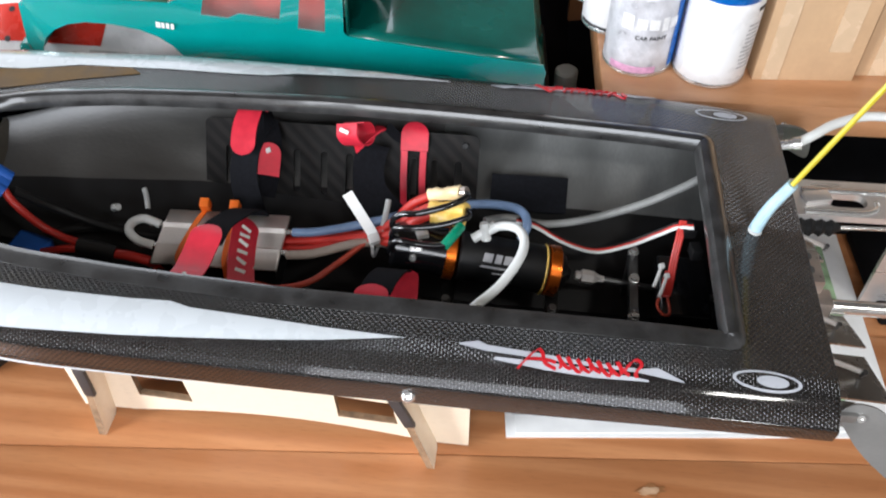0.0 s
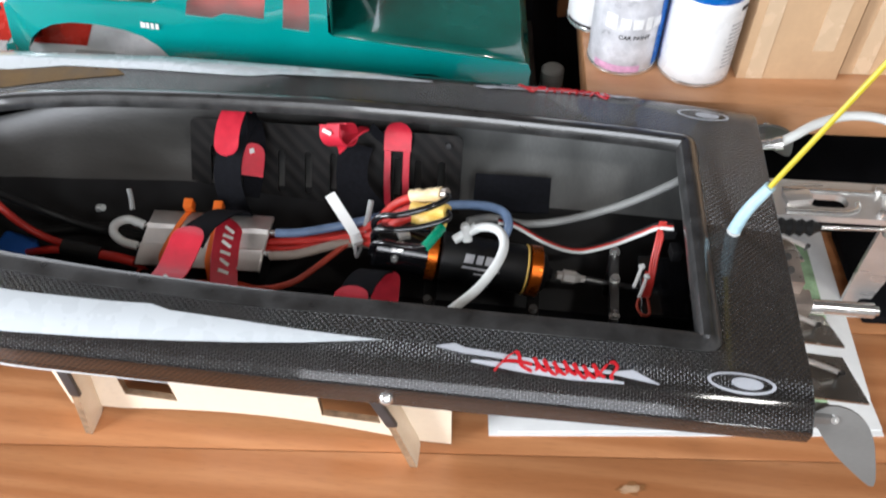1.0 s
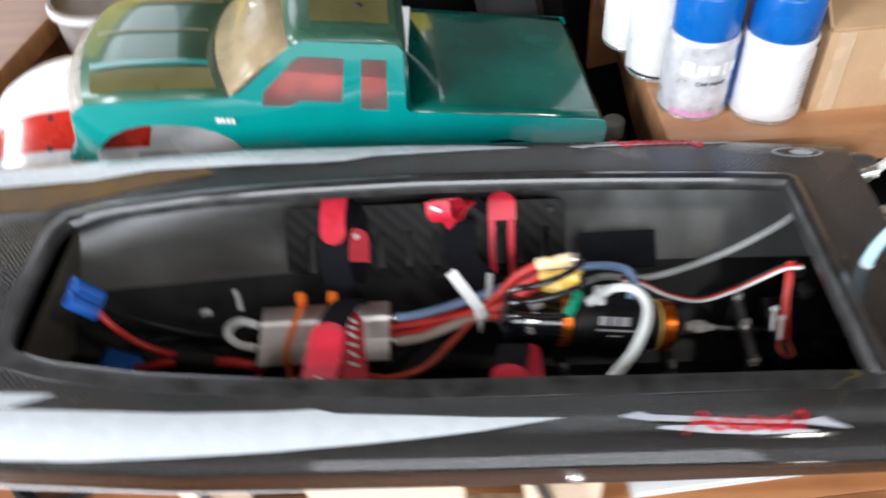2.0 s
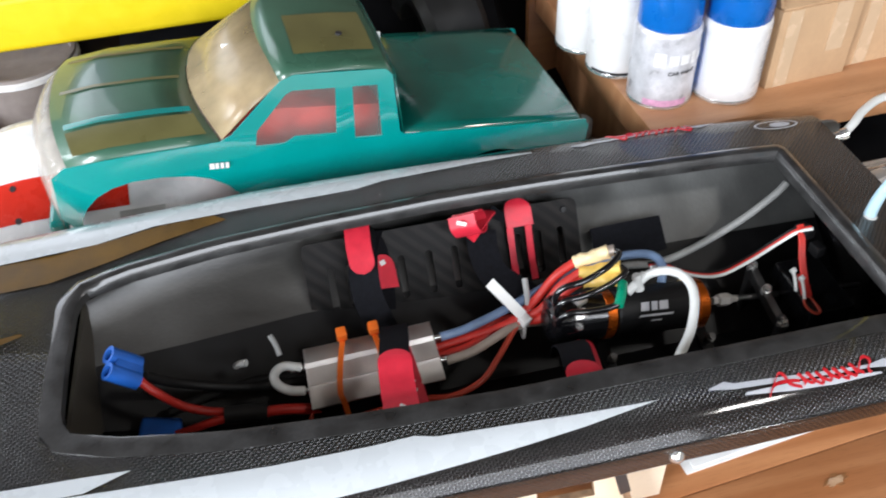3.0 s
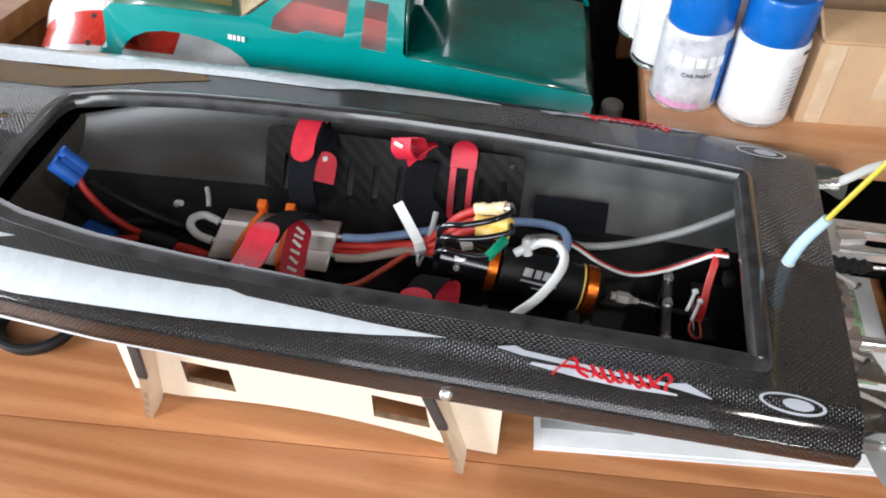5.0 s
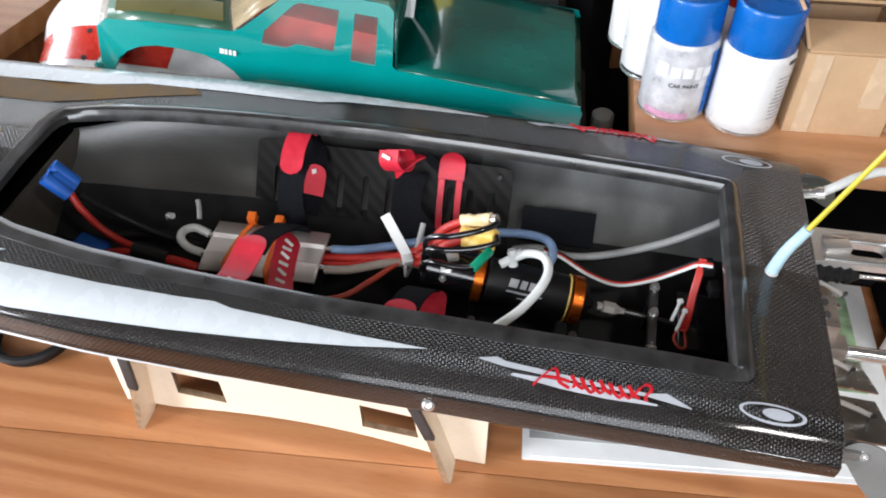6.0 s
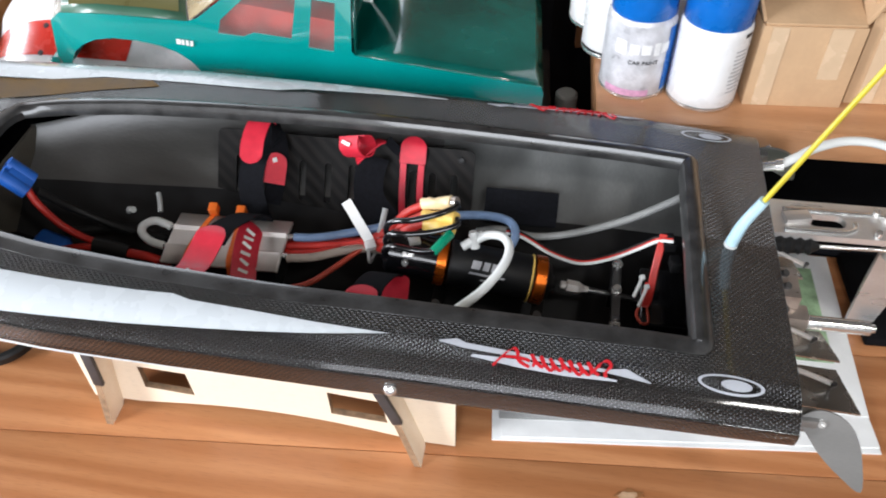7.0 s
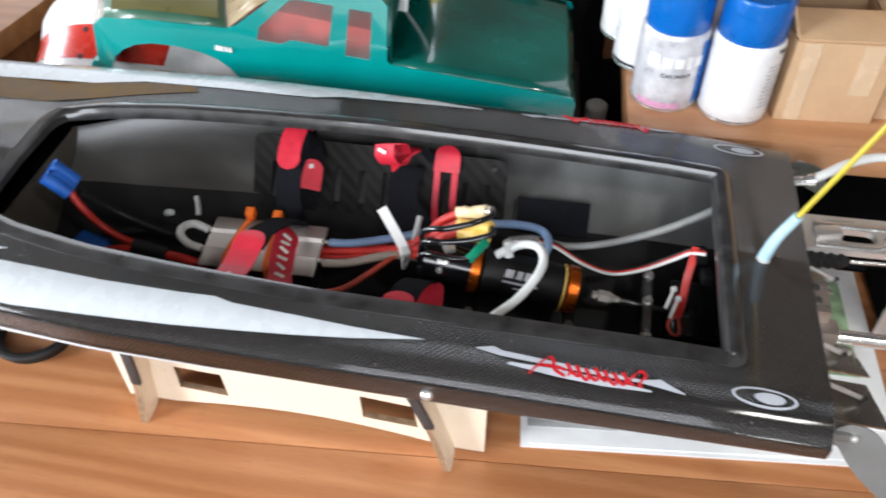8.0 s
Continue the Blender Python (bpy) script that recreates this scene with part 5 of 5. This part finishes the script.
# ---- green truck body shell ----
truck = thing("truck_body_shell", "teal painted polycarbonate model pickup truck body shell", "model truck body", (-0.22, 0.7, 0.1))
TT = Matrix.Translation((-0.462, 0.6130, 0.168)) @ pose(0, 0, 0, 0, 8.0, 4.6)
TW = 0.195


def on_truck(u, v, w):
    return TT @ Vector((u, v, w))


arch = [(0.086 + 0.070 * math.copysign(abs(math.cos(a)) ** 0.8, math.cos(a)), -0.014 + 0.053 * math.sin(a) ** 0.85) for a in np.linspace(math.pi, 0, 13)]
arch2 = [(0.392 + 0.052 * math.cos(a), -0.012 + 0.046 * math.sin(a)) for a in np.linspace(math.pi, 0, 13)]
outline = [(0.0, 0.0)] + arch + [(0.172, -0.030), (0.33, -0.030)] + arch2 + [(0.482, -0.010), (0.484, 0.050), (0.480, 0.057), (0.298, 0.059), (0.294, 0.062), (0.288, 0.112), (0.282, 0.117), (0.202, 0.117), (0.190, 0.112), (0.146, 0.071), (0.137, 0.067), (0.06, 0.061), (0.012, 0.053), (0.0, 0.040)]
win1 = [(0.166, 0.060), (0.190, 0.0605), (0.200, 0.066), (0.236, 0.066), (0.237, 0.104), (0.200, 0.104), (0.194, 0.101), (0.168, 0.073)]
win2 = [(0.253, 0.060), (0.277, 0.060), (0.274, 0.104), (0.252, 0.104)]


def truck_side(v, flip):
    """The side panel leans inwards above the belt line."""
    bm = plate(outline, [win1, win2], 0.0016)
    bmesh.ops.subdivide_edges(bm, edges=[e for e in bm.edges if e.calc_length() > 0.05], cuts=1)
    for p in bm.verts:
        u, w, d = p.co
        lean = 0.0 if w < 0.064 else (w - 0.064) * 0.30
        swell = 0.004 * math.sin(max(0, min(1, (w + 0.03) / 0.09)) * math.pi) + 0.010 * max(0.0, (0.03 - u) / 0.03) ** 2 * -1
        vv = lean - swell + d
        p.co = on_truck(u, vv if not flip else TW - vv, w)
    return bm


for v, flip in ((0, False), (0, True)):
    part("side_panel", truck_side(v, flip), M_TEAL, truck, "glossy teal side panel with window openings")


def truck_strip(name, sections, mt, label=""):
    """A panel across the truck through sections (u, w, inset, crown, bow towards the front)."""
    rows = []
    for u, w, ins, crown, *bow in sections:
        rows.append([on_truck(u - (bow[0] if bow else 0) * (1 - (2 * k - 1) ** 2), ins + (TW - 2 * ins) * k, w + crown * (1 - (2 * k - 1) ** 4)) for k in np.linspace(0, 1, 17)])
    ob = part(name, grid(rows), mt, truck, label)
    thicken(ob, 0.0014)
    return ob


truck_strip("hood", [(0.137, 0.0675, 0.001, 0.008, 0.020), (0.10, 0.0650, 0.001, 0.010, 0.016), (0.05, 0.0605, 0.001, 0.011, 0.012), (0.014, 0.0535, 0.003, 0.010, 0.014)], M_OLIVE, "olive tinted clear hood")
truck_strip("nose", [(0.014, 0.0535, 0.003, 0.010, 0.014), (0.006, 0.046, 0.005, 0.008, 0.018), (0.001, 0.036, 0.007, 0.004, 0.020), (-0.001, 0.015, 0.008, 0.0, 0.020), (0.0, -0.014, 0.009, 0.0, 0.018)], M_NOSE, "clear unpainted nose")
truck_strip("windscreen", [(0.138, 0.0680, 0.003, 0.008, 0.020), (0.165, 0.092, 0.010, 0.009, 0.016), (0.191, 0.1125, 0.015, 0.008, 0.010)], M_LEXAN, "clear tan windscreen")
truck_strip("roof", [(0.190, 0.1125, 0.0145, 0.008, 0.010), (0.202, 0.1180, 0.0155, 0.008, 0.008), (0.25, 0.1195, 0.0155, 0.008, 0.003), (0.282, 0.1180, 0.0155, 0.007), (0.2895, 0.112, 0.0145, 0.005)], M_OLIVE, "olive tinted clear roof")
truck_strip("cab_back", [(0.2895, 0.112, 0.0145, 0.005), (0.293, 0.085, 0.007, 0.003), (0.297, 0.059, 0.001, 0.0)], M_BEDGREEN)
truck_strip("bed_cover", [(0.297, 0.0595, 0.001, 0.003), (0.36, 0.0590, 0.001, 0.004), (0.43, 0.0585, 0.001, 0.004), (0.474, 0.0575, 0.002, 0.003), (0.483, 0.051, 0.004, 0.0)], M_BEDGREEN, "deep green glossy bed cover")
truck_strip("tailgate", [(0.483, 0.051, 0.004, 0.0), (0.487, 0.03, 0.004, 0.0), (0.484, -0.010, 0.004, 0.0)], M_TEAL)
for k0, k1, mt, label in ((0.045, 0.185, M_OLIVELITE, "amber masked hood panel"), (0.205, 0.245, M_TEAL, "teal painted hood line"), (0.50, 0.525, M_OLIVELITE, "thin amber hood line"), (0.80, 0.83, M_OLIVELITE, "thin amber hood line")):
    rows = []
    for u, w, crown, bow in ((0.130, 0.0669, 0.0084, 0.019), (0.10, 0.0650, 0.010, 0.016), (0.05, 0.0605, 0.011, 0.012), (0.022, 0.0552, 0.0103, 0.0134)):
        rows.append([on_truck(u - bow * (1 - (2 * k - 1) ** 2), 0.001 + (TW - 0.002) * k, w + 0.0011 + crown * (1 - (2 * k - 1) ** 4)) for k in np.linspace(k0, k1, 7)])
    part("hood_stripe", grid(rows), mt, truck, label)
rows = [[on_truck(u, 0.0155 + (TW - 0.031) * k, w + 0.0012 + 0.008 * (1 - (2 * k - 1) ** 4)) for k in np.linspace(0.13, 0.55, 8)] for u, w in ((0.206, 0.1183), (0.25, 0.1195), (0.276, 0.1184))]
part("roof_stripe", grid(rows), M_OLIVELITE, truck, "amber masked roof patch")
# hood side edge, headlamp, badge, body holes
part("bumper", placed(box((0.016, TW - 0.02, 0.014), (-0.004, TW / 2, -0.014), bevel=0.004, seg=3), TT), M_TEAL, truck)
for i in range(4):
    part("badge_bar", placed(box((0.0028 if i else 0.004, 0.0006, 0.0055), (0.128 + 0.0042 * i, -0.0036, 0.046), bevel=0), TT), M_WHITEPLAS, truck)
for u, v, w in ((0.062, 0.06, 0.0695), (0.062, 0.12, 0.0700), (0.250, 0.062, 0.128)):
    part("body_post_hole", lathe([(0, 0.0006), (0.0030, 0.0006), (0.0030, -0.001)], on_truck(u, v, w + 0.0016), (0.14, 0, 1), 12), M_PRINTBLACK, truck)
for win, nm in ((win1, "door_window"), (win2, "rear_window")):
    bm = bmesh.new()
    vs = [bm.verts.new(on_truck(u, (w - 0.064) * 0.30 + 0.0005, w)) for u, w in win]
    bm.faces.new(vs)
    part(nm, bm, M_WINDOW, truck, "hazy clear window film", smooth=False)
# red carton kept under the truck shell, and a block that the shell rests on
tagged(part("red_carton", placed(box((0.135, 0.045, 0.068), (0.214, 0.056, 0.040), (0, 4, 4), bevel=0.002), TT), M_CLOTHRED), "red cardboard carton under the truck shell", "carton")
# pale sheet added to lighten the view through the windows
tagged(part("pale_backing", placed(box((0.15, 0.003, 0.085), (0.226, 0.096, 0.064), (-12, 0, 3), bevel=0.001), TT), M_PAPER), "pale backing added inside the truck shell behind its windows", "card sheet")
# stand-in for an unidentified greyish translucent piece with red patches
leaflet = thing("grey_insert", "grey insert with red patches under the truck shell", "leaflet", (-0.404, 0.63, 0.10))
part("leaf", placed(box((0.040, 0.0016, 0.062), bevel=0.0004), pose(-0.404, 0.6255, 0.1245, -57, 0, 0)), M_PAPERGREY, leaflet)
for dz, w in ((0.016, 0.012), (0.004, 0.016), (-0.010, 0.010)):
    part("print_bar", placed(box((w, 0.0005, 0.008), (0.004, -0.0011, dz), bevel=0), pose(-0.404, 0.6255, 0.1245, -57, 0, 0)), M_CLOTHRED, leaflet)
tagged(part("storage_crate", box((0.42, 0.20, 0.080), (-0.18, 0.735, 0.040), (0, 0, 4.6), 0.004), M_BLACK), "black plastic crate under the model shells", "crate")

# ---- white and red shell beside the truck ----
shell = thing("model_shell", "white model body shell with a red band", "model body shell", (-0.46, 0.7, 0.0))


SHELL_BELT = [(0.575, -0.01), (0.580, 0.06), (0.600, 0.105), (0.630, 0.128), (0.653, 0.139), (0.672, 0.149), (0.692, 0.159), (0.710, 0.174), (0.724, 0.186), (0.740, 0.190), (0.760, 0.186), (0.780, 0.165), (0.79, 0.10), (0.792, -0.01)]
SHELL_X0, SHELL_X1 = -0.600, -0.285


def shell_place(x, k, grow=0.0):
    """A place on the long shell: k runs over its section, from the near foot to the far one; the ends are rounded in plan."""
    e = min(1.0, (x - SHELL_X0) / 0.11, (SHELL_X1 - x) / 0.06)
    r = math.sqrt(max(0.0, 1 - (1 - e) ** 2))
    i = min(int(k), len(SHELL_BELT) - 2)
    (y0, z0), (y1, z1) = SHELL_BELT[i], SHELL_BELT[i + 1]
    y, z = y0 + (y1 - y0) * (k - i), z0 + (z1 - z0) * (k - i)
    return (x, 0.72 + (y - 0.72) * (0.35 + 0.65 * r), z * (0.62 + 0.38 * r) + grow)


shell_xs = [SHELL_X0 + (SHELL_X1 - SHELL_X0) * (0.5 - 0.5 * math.cos(math.pi * i / 36)) for i in range(37)]
part("white_body", grid([[shell_place(x, k) for k in np.linspace(0, len(SHELL_BELT) - 1, 40)] for x in shell_xs]), M_SHELLWHITE, shell)
part("red_band", grid([[shell_place(x, k, 0.0009) for k in np.linspace(4.25, 6.2, 8)] for x in shell_xs[3:] if x < -0.41]), M_SHELLRED, shell, "red painted band")
for x, k in ((-0.517, 5.9), (-0.513, 4.35), (-0.44, 5.5)):
    q = Vector(shell_place(x, k, 0.001))
    part("body_hole", lathe([(0, 0.0008), (0.003, 0.0008), (0.003, -0.001)], q, (0, -0.45, 0.89), 12), M_PRINTBLACK, shell)


# ---- spray cans ----
def spray_can(at, rad, body_h, cap_h, mt, cap_mt, label, yaw=0.0, cap_r=None):
    can = thing("spray_can", label, "spray can", at, group="spray cans on the shelf")
    cr = cap_r or rad * 0.985
    x, y, z = at
    part("can_body", lathe([(0, 0.002), (rad * 0.86, 0.0), (rad * 0.97, 0.0012), (rad, 0.004), (rad, body_h - 0.004), (rad * 0.985, body_h), (rad * 0.90, body_h + 0.003), (0, body_h + 0.003)], at, (0, 0, 1), 48), mt, can)
    part("bottom_rim", lathe([(rad * 0.93, 0.0), (rad * 1.012, 0.0008), (rad * 1.016, 0.0030), (rad * 1.002, 0.0042)], at, (0, 0, 1), 48), M_STEEL, can)
    part("cap", lathe([(cr * 0.98, 0.0), (cr, 0.001), (cr * 0.985, cap_h * 0.93), (cr * 0.96, cap_h * 0.985), (cr * 0.93, cap_h), (cr * 0.90, cap_h * 0.985), (cr * 0.88, cap_h * 0.95), (0, cap_h * 0.95)], (x, y, z + body_h + 0.001), (0, 0, 1), 48), cap_mt, can, "plastic cap")
    return can


def can_print(can, at, rad, ang, z, w, h, mt, name="print_bar", lift=0.0004):
    """A printed patch that follows the can's round side."""
    rows = []
    for zz in (z - h / 2, z + h / 2):
        rows.append([(at[0] + (rad + lift) * math.cos(ang + t), at[1] + (rad + lift) * math.sin(ang + t), at[2] + zz) for t in np.linspace(-w / rad / 2, w / rad / 2, 12)])
    return part(name, grid(rows), mt, can)


C1, C2, C3, C4 = (0.1065, 0.679, SHELF_Z), (0.1715, 0.669, SHELF_Z), (0.087, 0.744, SHELF_Z), (0.072, 0.800, SHELF_Z)
can1 = spray_can(C1, 0.0320, 0.0785, 0.042, M_CANGREY, M_CANBLUE, "silver-grey spray paint can with blue cap and pink foot print", 0.0, 0.0298)
front = -math.pi / 2
for dx, w, h in ((-0.022, 0.011, 0.014), (-0.009, 0.009, 0.010), (0.002, 0.009, 0.010), (0.012, 0.006, 0.013), (0.021, 0.009, 0.010)):
    can_print(can1, C1, 0.032, front + dx / 0.032 + 0.12, 0.054, w, h, M_CANWHITE)
can_print(can1, C1, 0.032, front - 0.25, 0.0075, 0.044, 0.007, M_CANPINK, "pink_band")
can_print(can1, C1, 0.032, front + 1.15, 0.040, 0.018, 0.066, M_CANBLUE, "blue_panel")
tcv = bpy.data.curves.new("printed_words", "FONT")
tcv.body, tcv.size, tcv.extrude = "CAR PAINT", 0.0056, 0.0002
tob = new("printed_words", tcv)
dg = bpy.context.evaluated_depsgraph_get()
tme = bpy.data.meshes.new_from_object(tob.evaluated_get(dg))
bpy.data.objects.remove(tob)
for vtx in tme.vertices:
    a = front - 0.30 + vtx.co.x / 0.032
    rr = 0.0325 + vtx.co.z
    vtx.co = (C1[0] + rr * math.cos(a), C1[1] + rr * math.sin(a), C1[2] + 0.0385 + vtx.co.y)
tme.materials.append(M_PRINTBLACK)
words = new("printed_words", tme)
words.parent, words.matrix_parent_inverse = can1, can1.matrix_world.inverted()
tagged(words, "dark lettering CAR PAINT")
can2 = spray_can(C2, 0.0325, 0.080, 0.042, M_CANWHITE, M_CANBLUE, "white spray paint can with blue cap", 0.0, 0.0305)
rnd = random.Random(4)
for i in range(11):
    can_print(can2, C2, 0.0325, front + 0.78, 0.062 - i * 0.0042, 0.012 + 0.005 * rnd.random(), 0.0016, M_PRINTGREY)
can_print(can2, C2, 0.0325, front + 0.95, 0.076, 0.010, 0.004, M_PRINTBLACK)
can3 = spray_can(C3, 0.0320, 0.120, 0.040, M_CANWHITE, M_CANWHITE, "white spray can with dark foot rim")
can_print(can3, C3, 0.032, front - 0.2, 0.006, 0.07, 0.003, M_PRINTBLACK)
can4 = spray_can(C4, 0.0320, 0.125, 0.040, M_CANWHITE, M_CANWHITE, "white spray can with magenta print")
for i, w in enumerate((0.018, 0.022, 0.016)):
    can_print(can4, C4, 0.032, front + 0.15, 0.080 - i * 0.013, w, 0.008, M_PRINTPURPLE)
C5 = (0.165, 0.750, SHELF_Z)
spray_can(C5, 0.0325, 0.084, 0.050, M_CANWHITE, M_SHELLRED, "spray paint can with red cap")


# ---- cardboard boxes ----
def carton(at, size, yaw, label, open_top):
    c = thing("cardboard_box", label, "cardboard box", at, group="cardboard boxes")
    m = pose(*at, 0, 0, yaw)
    sx, sy, sz = size
    t = 0.003
    for nm, s, p in (("front_wall", (sx, t, sz), (sx / 2, t / 2, sz / 2)), ("back_wall", (sx, t, sz), (sx / 2, sy - t / 2, sz / 2)),
                     ("side_wall", (t, sy - 2 * t, sz), (t / 2, sy / 2, sz / 2)), ("side_wall", (t, sy - 2 * t, sz), (sx - t / 2, sy / 2, sz / 2)), ("bottom", (sx - 2 * t, sy - 2 * t, t), (sx / 2, sy / 2, t / 2 + 0.0005))):
        part(nm, placed(box(s, p, bevel=0.0008), m), M_CARD, c)
    # front and back flaps folded in, the end flaps stand up
    for y0, sgn, tilt, deep in ((0.0015, 1, 14, 0.42), (sy - 0.0015, -1, 30, 0.40)):
        fl = box((sx - 0.004, sy * deep, t), (sx / 2, sgn * sy * deep / 2, 0), bevel=0.0008)
        part("flap", placed(fl, m @ pose(0, y0, sz + 0.001, sgn * tilt, 0, 0)), M_CARD, c)
    for x0, turn in ((0.0015, -112 if open_top else -170), (sx - 0.0015, -65)):
        fl = box((sx * 0.46, sy - 0.008, t), (sx * 0.23, sy / 2, 0), bevel=0.0008)
        part("flap", placed(fl, m @ pose(x0, 0, sz + 0.002, 0, turn, 0)), M_CARD, c)
    part("tape_strip", placed(box((0.015, 0.0006, sz * 0.98), (sx * 0.17, -0.0004, sz * 0.50), bevel=0), m), M_TAPE, c)
    part("tape_strip", placed(box((0.019, 0.0006, sz * 0.62), (sx * 0.76, -0.0004, sz * 0.68), bevel=0), m), M_TAPE, c)
    return c


carton((0.2095, 0.655, SHELF_Z), (0.091, 0.098, 0.083), 5, "brown cardboard box with taped flaps ajar", True)
carton((0.3045, 0.672, SHELF_Z), (0.11, 0.10, 0.094), 4, "brown cardboard box standing beside another", True)

# ---- things round about ----
tub = thing("grey_tub", "grey round plastic tub with a rim", "tub", (-0.50, 0.93, 0.0))
part("tub_body", lathe([(0, 0.0), (0.050, 0.0), (0.056, 0.01), (0.060, 0.13), (0.063, 0.135), (0.063, 0.142), (0.058, 0.142), (0.056, 0.135), (0.0, 0.130)], (-0.560, 0.985, 0.0), (0, 0, 1), 40), M_TUBGREY, tub)
part("tub_rim", lathe([(0.0615, 0.128), (0.066, 0.131), (0.066, 0.136), (0.0615, 0.139)], (-0.560, 0.985, 0.0), (0, 0, 1), 40), M_SHELLWHITE, tub)
yel = thing("yellow_case", "bright yellow plastic case lying behind the shells", "case", (-0.45, 1.0, 0.1))
part("case_body", placed(box((0.50, 0.22, 0.06), (0.0, 0.11, 0.0), bevel=0.008, seg=3), pose(-0.42, 0.905, 0.215, 0, 0, 1)), M_YELLOW, yel)
part("case_base", placed(box((0.46, 0.06, 0.19), (0.0, 0.18, -0.122), bevel=0.006), pose(-0.42, 0.905, 0.215, 0, 0, 1)), M_BLACK, yel)
# bag cloth widened beyond the bag itself to darken the gaps
cloth = thing("black_gap_cloth", "black bag cloth spread to darken the gaps behind and under the shelf", "bag", (0.0, 0.85, 0.0))
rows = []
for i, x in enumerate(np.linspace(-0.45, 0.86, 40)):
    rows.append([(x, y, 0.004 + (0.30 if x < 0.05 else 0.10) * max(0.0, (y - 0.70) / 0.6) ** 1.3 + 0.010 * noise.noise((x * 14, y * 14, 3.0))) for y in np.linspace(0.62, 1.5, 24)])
part("gap_cloth", grid(rows), M_CLOTHGAP, cloth)
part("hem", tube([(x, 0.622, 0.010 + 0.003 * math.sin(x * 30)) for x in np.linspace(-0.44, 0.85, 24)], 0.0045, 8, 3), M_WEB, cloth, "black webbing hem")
tyre = thing("rubber_tyre", "black ribbed rubber model tyre", "tyre", (-0.06, 0.92, 0.1))
part("carcass", lathe([(0.045, -0.035), (0.066, -0.038), (0.076, -0.028), (0.079, 0.0), (0.076, 0.028), (0.066, 0.038), (0.045, 0.035), (0.045, -0.035)], (-0.06, 0.945, 0.115), (0.95, 0.2, 0.1), 48), M_RUBBER, tyre)
# flat sheet that paints the dark gap beside the shelf
gap_sheet = part("black_gap_sheet", placed(box((0.5, 0.115, 0.012), (0.25, 0.0575, 0.006), bevel=0.004), pose(0.344, 0.505, 0.0, 0, 0, 3)), M_CLOTHGAP)
tagged(gap_sheet, "flat black sheet added for the dark gap by the shelf", "sheet")
bot = thing("clear_bottle", "small clear plastic bottle with grey cap", "bottle", (0.035, 0.70, 0.0))
part("bottle_body", lathe([(0, 0.0), (0.018, 0.0), (0.020, 0.003), (0.020, 0.070), (0.012, 0.084), (0.009, 0.087), (0.0, 0.087)], (0.046, 0.725, 0.0), (0, 0, 1), 24), M_CLEARBOTTLE, bot)
part("bottle_cap", lathe([(0.011, 0.0), (0.012, 0.001), (0.012, 0.018), (0.010, 0.020), (0.0, 0.020)], (0.046, 0.725, 0.085), (0, 0, 1), 24), M_DARKCAP, bot)
coil = part("cable_coil", join(*[tube([(-0.462 + (0.034 + 0.002 * k) * math.cos(a), 0.392 + (0.034 + 0.002 * k) * math.sin(a), 0.005 + 0.004 * k) for a in np.linspace(0, 2 * math.pi, 19)], 0.0042, 8, 3) for k in range(3)]), M_RUBBER)
tagged(coil, "black coiled cable lying on the bench", "cable")
cab = thing("wooden_cabinet", "brown wooden cabinet top beside the bench", "cabinet", (-0.9, 0.9, 0.0))
part("cabinet_top", box((0.44, 0.9, 0.03), (-0.86, 0.92, 0.10), (0, 0, -8), 0.003), M_MIDWOOD, cab)
part("cabinet_body", box((0.40, 0.86, 0.80), (-0.87, 0.92, -0.315), (0, 0, -8), 0.003), M_DARKWOOD, cab)
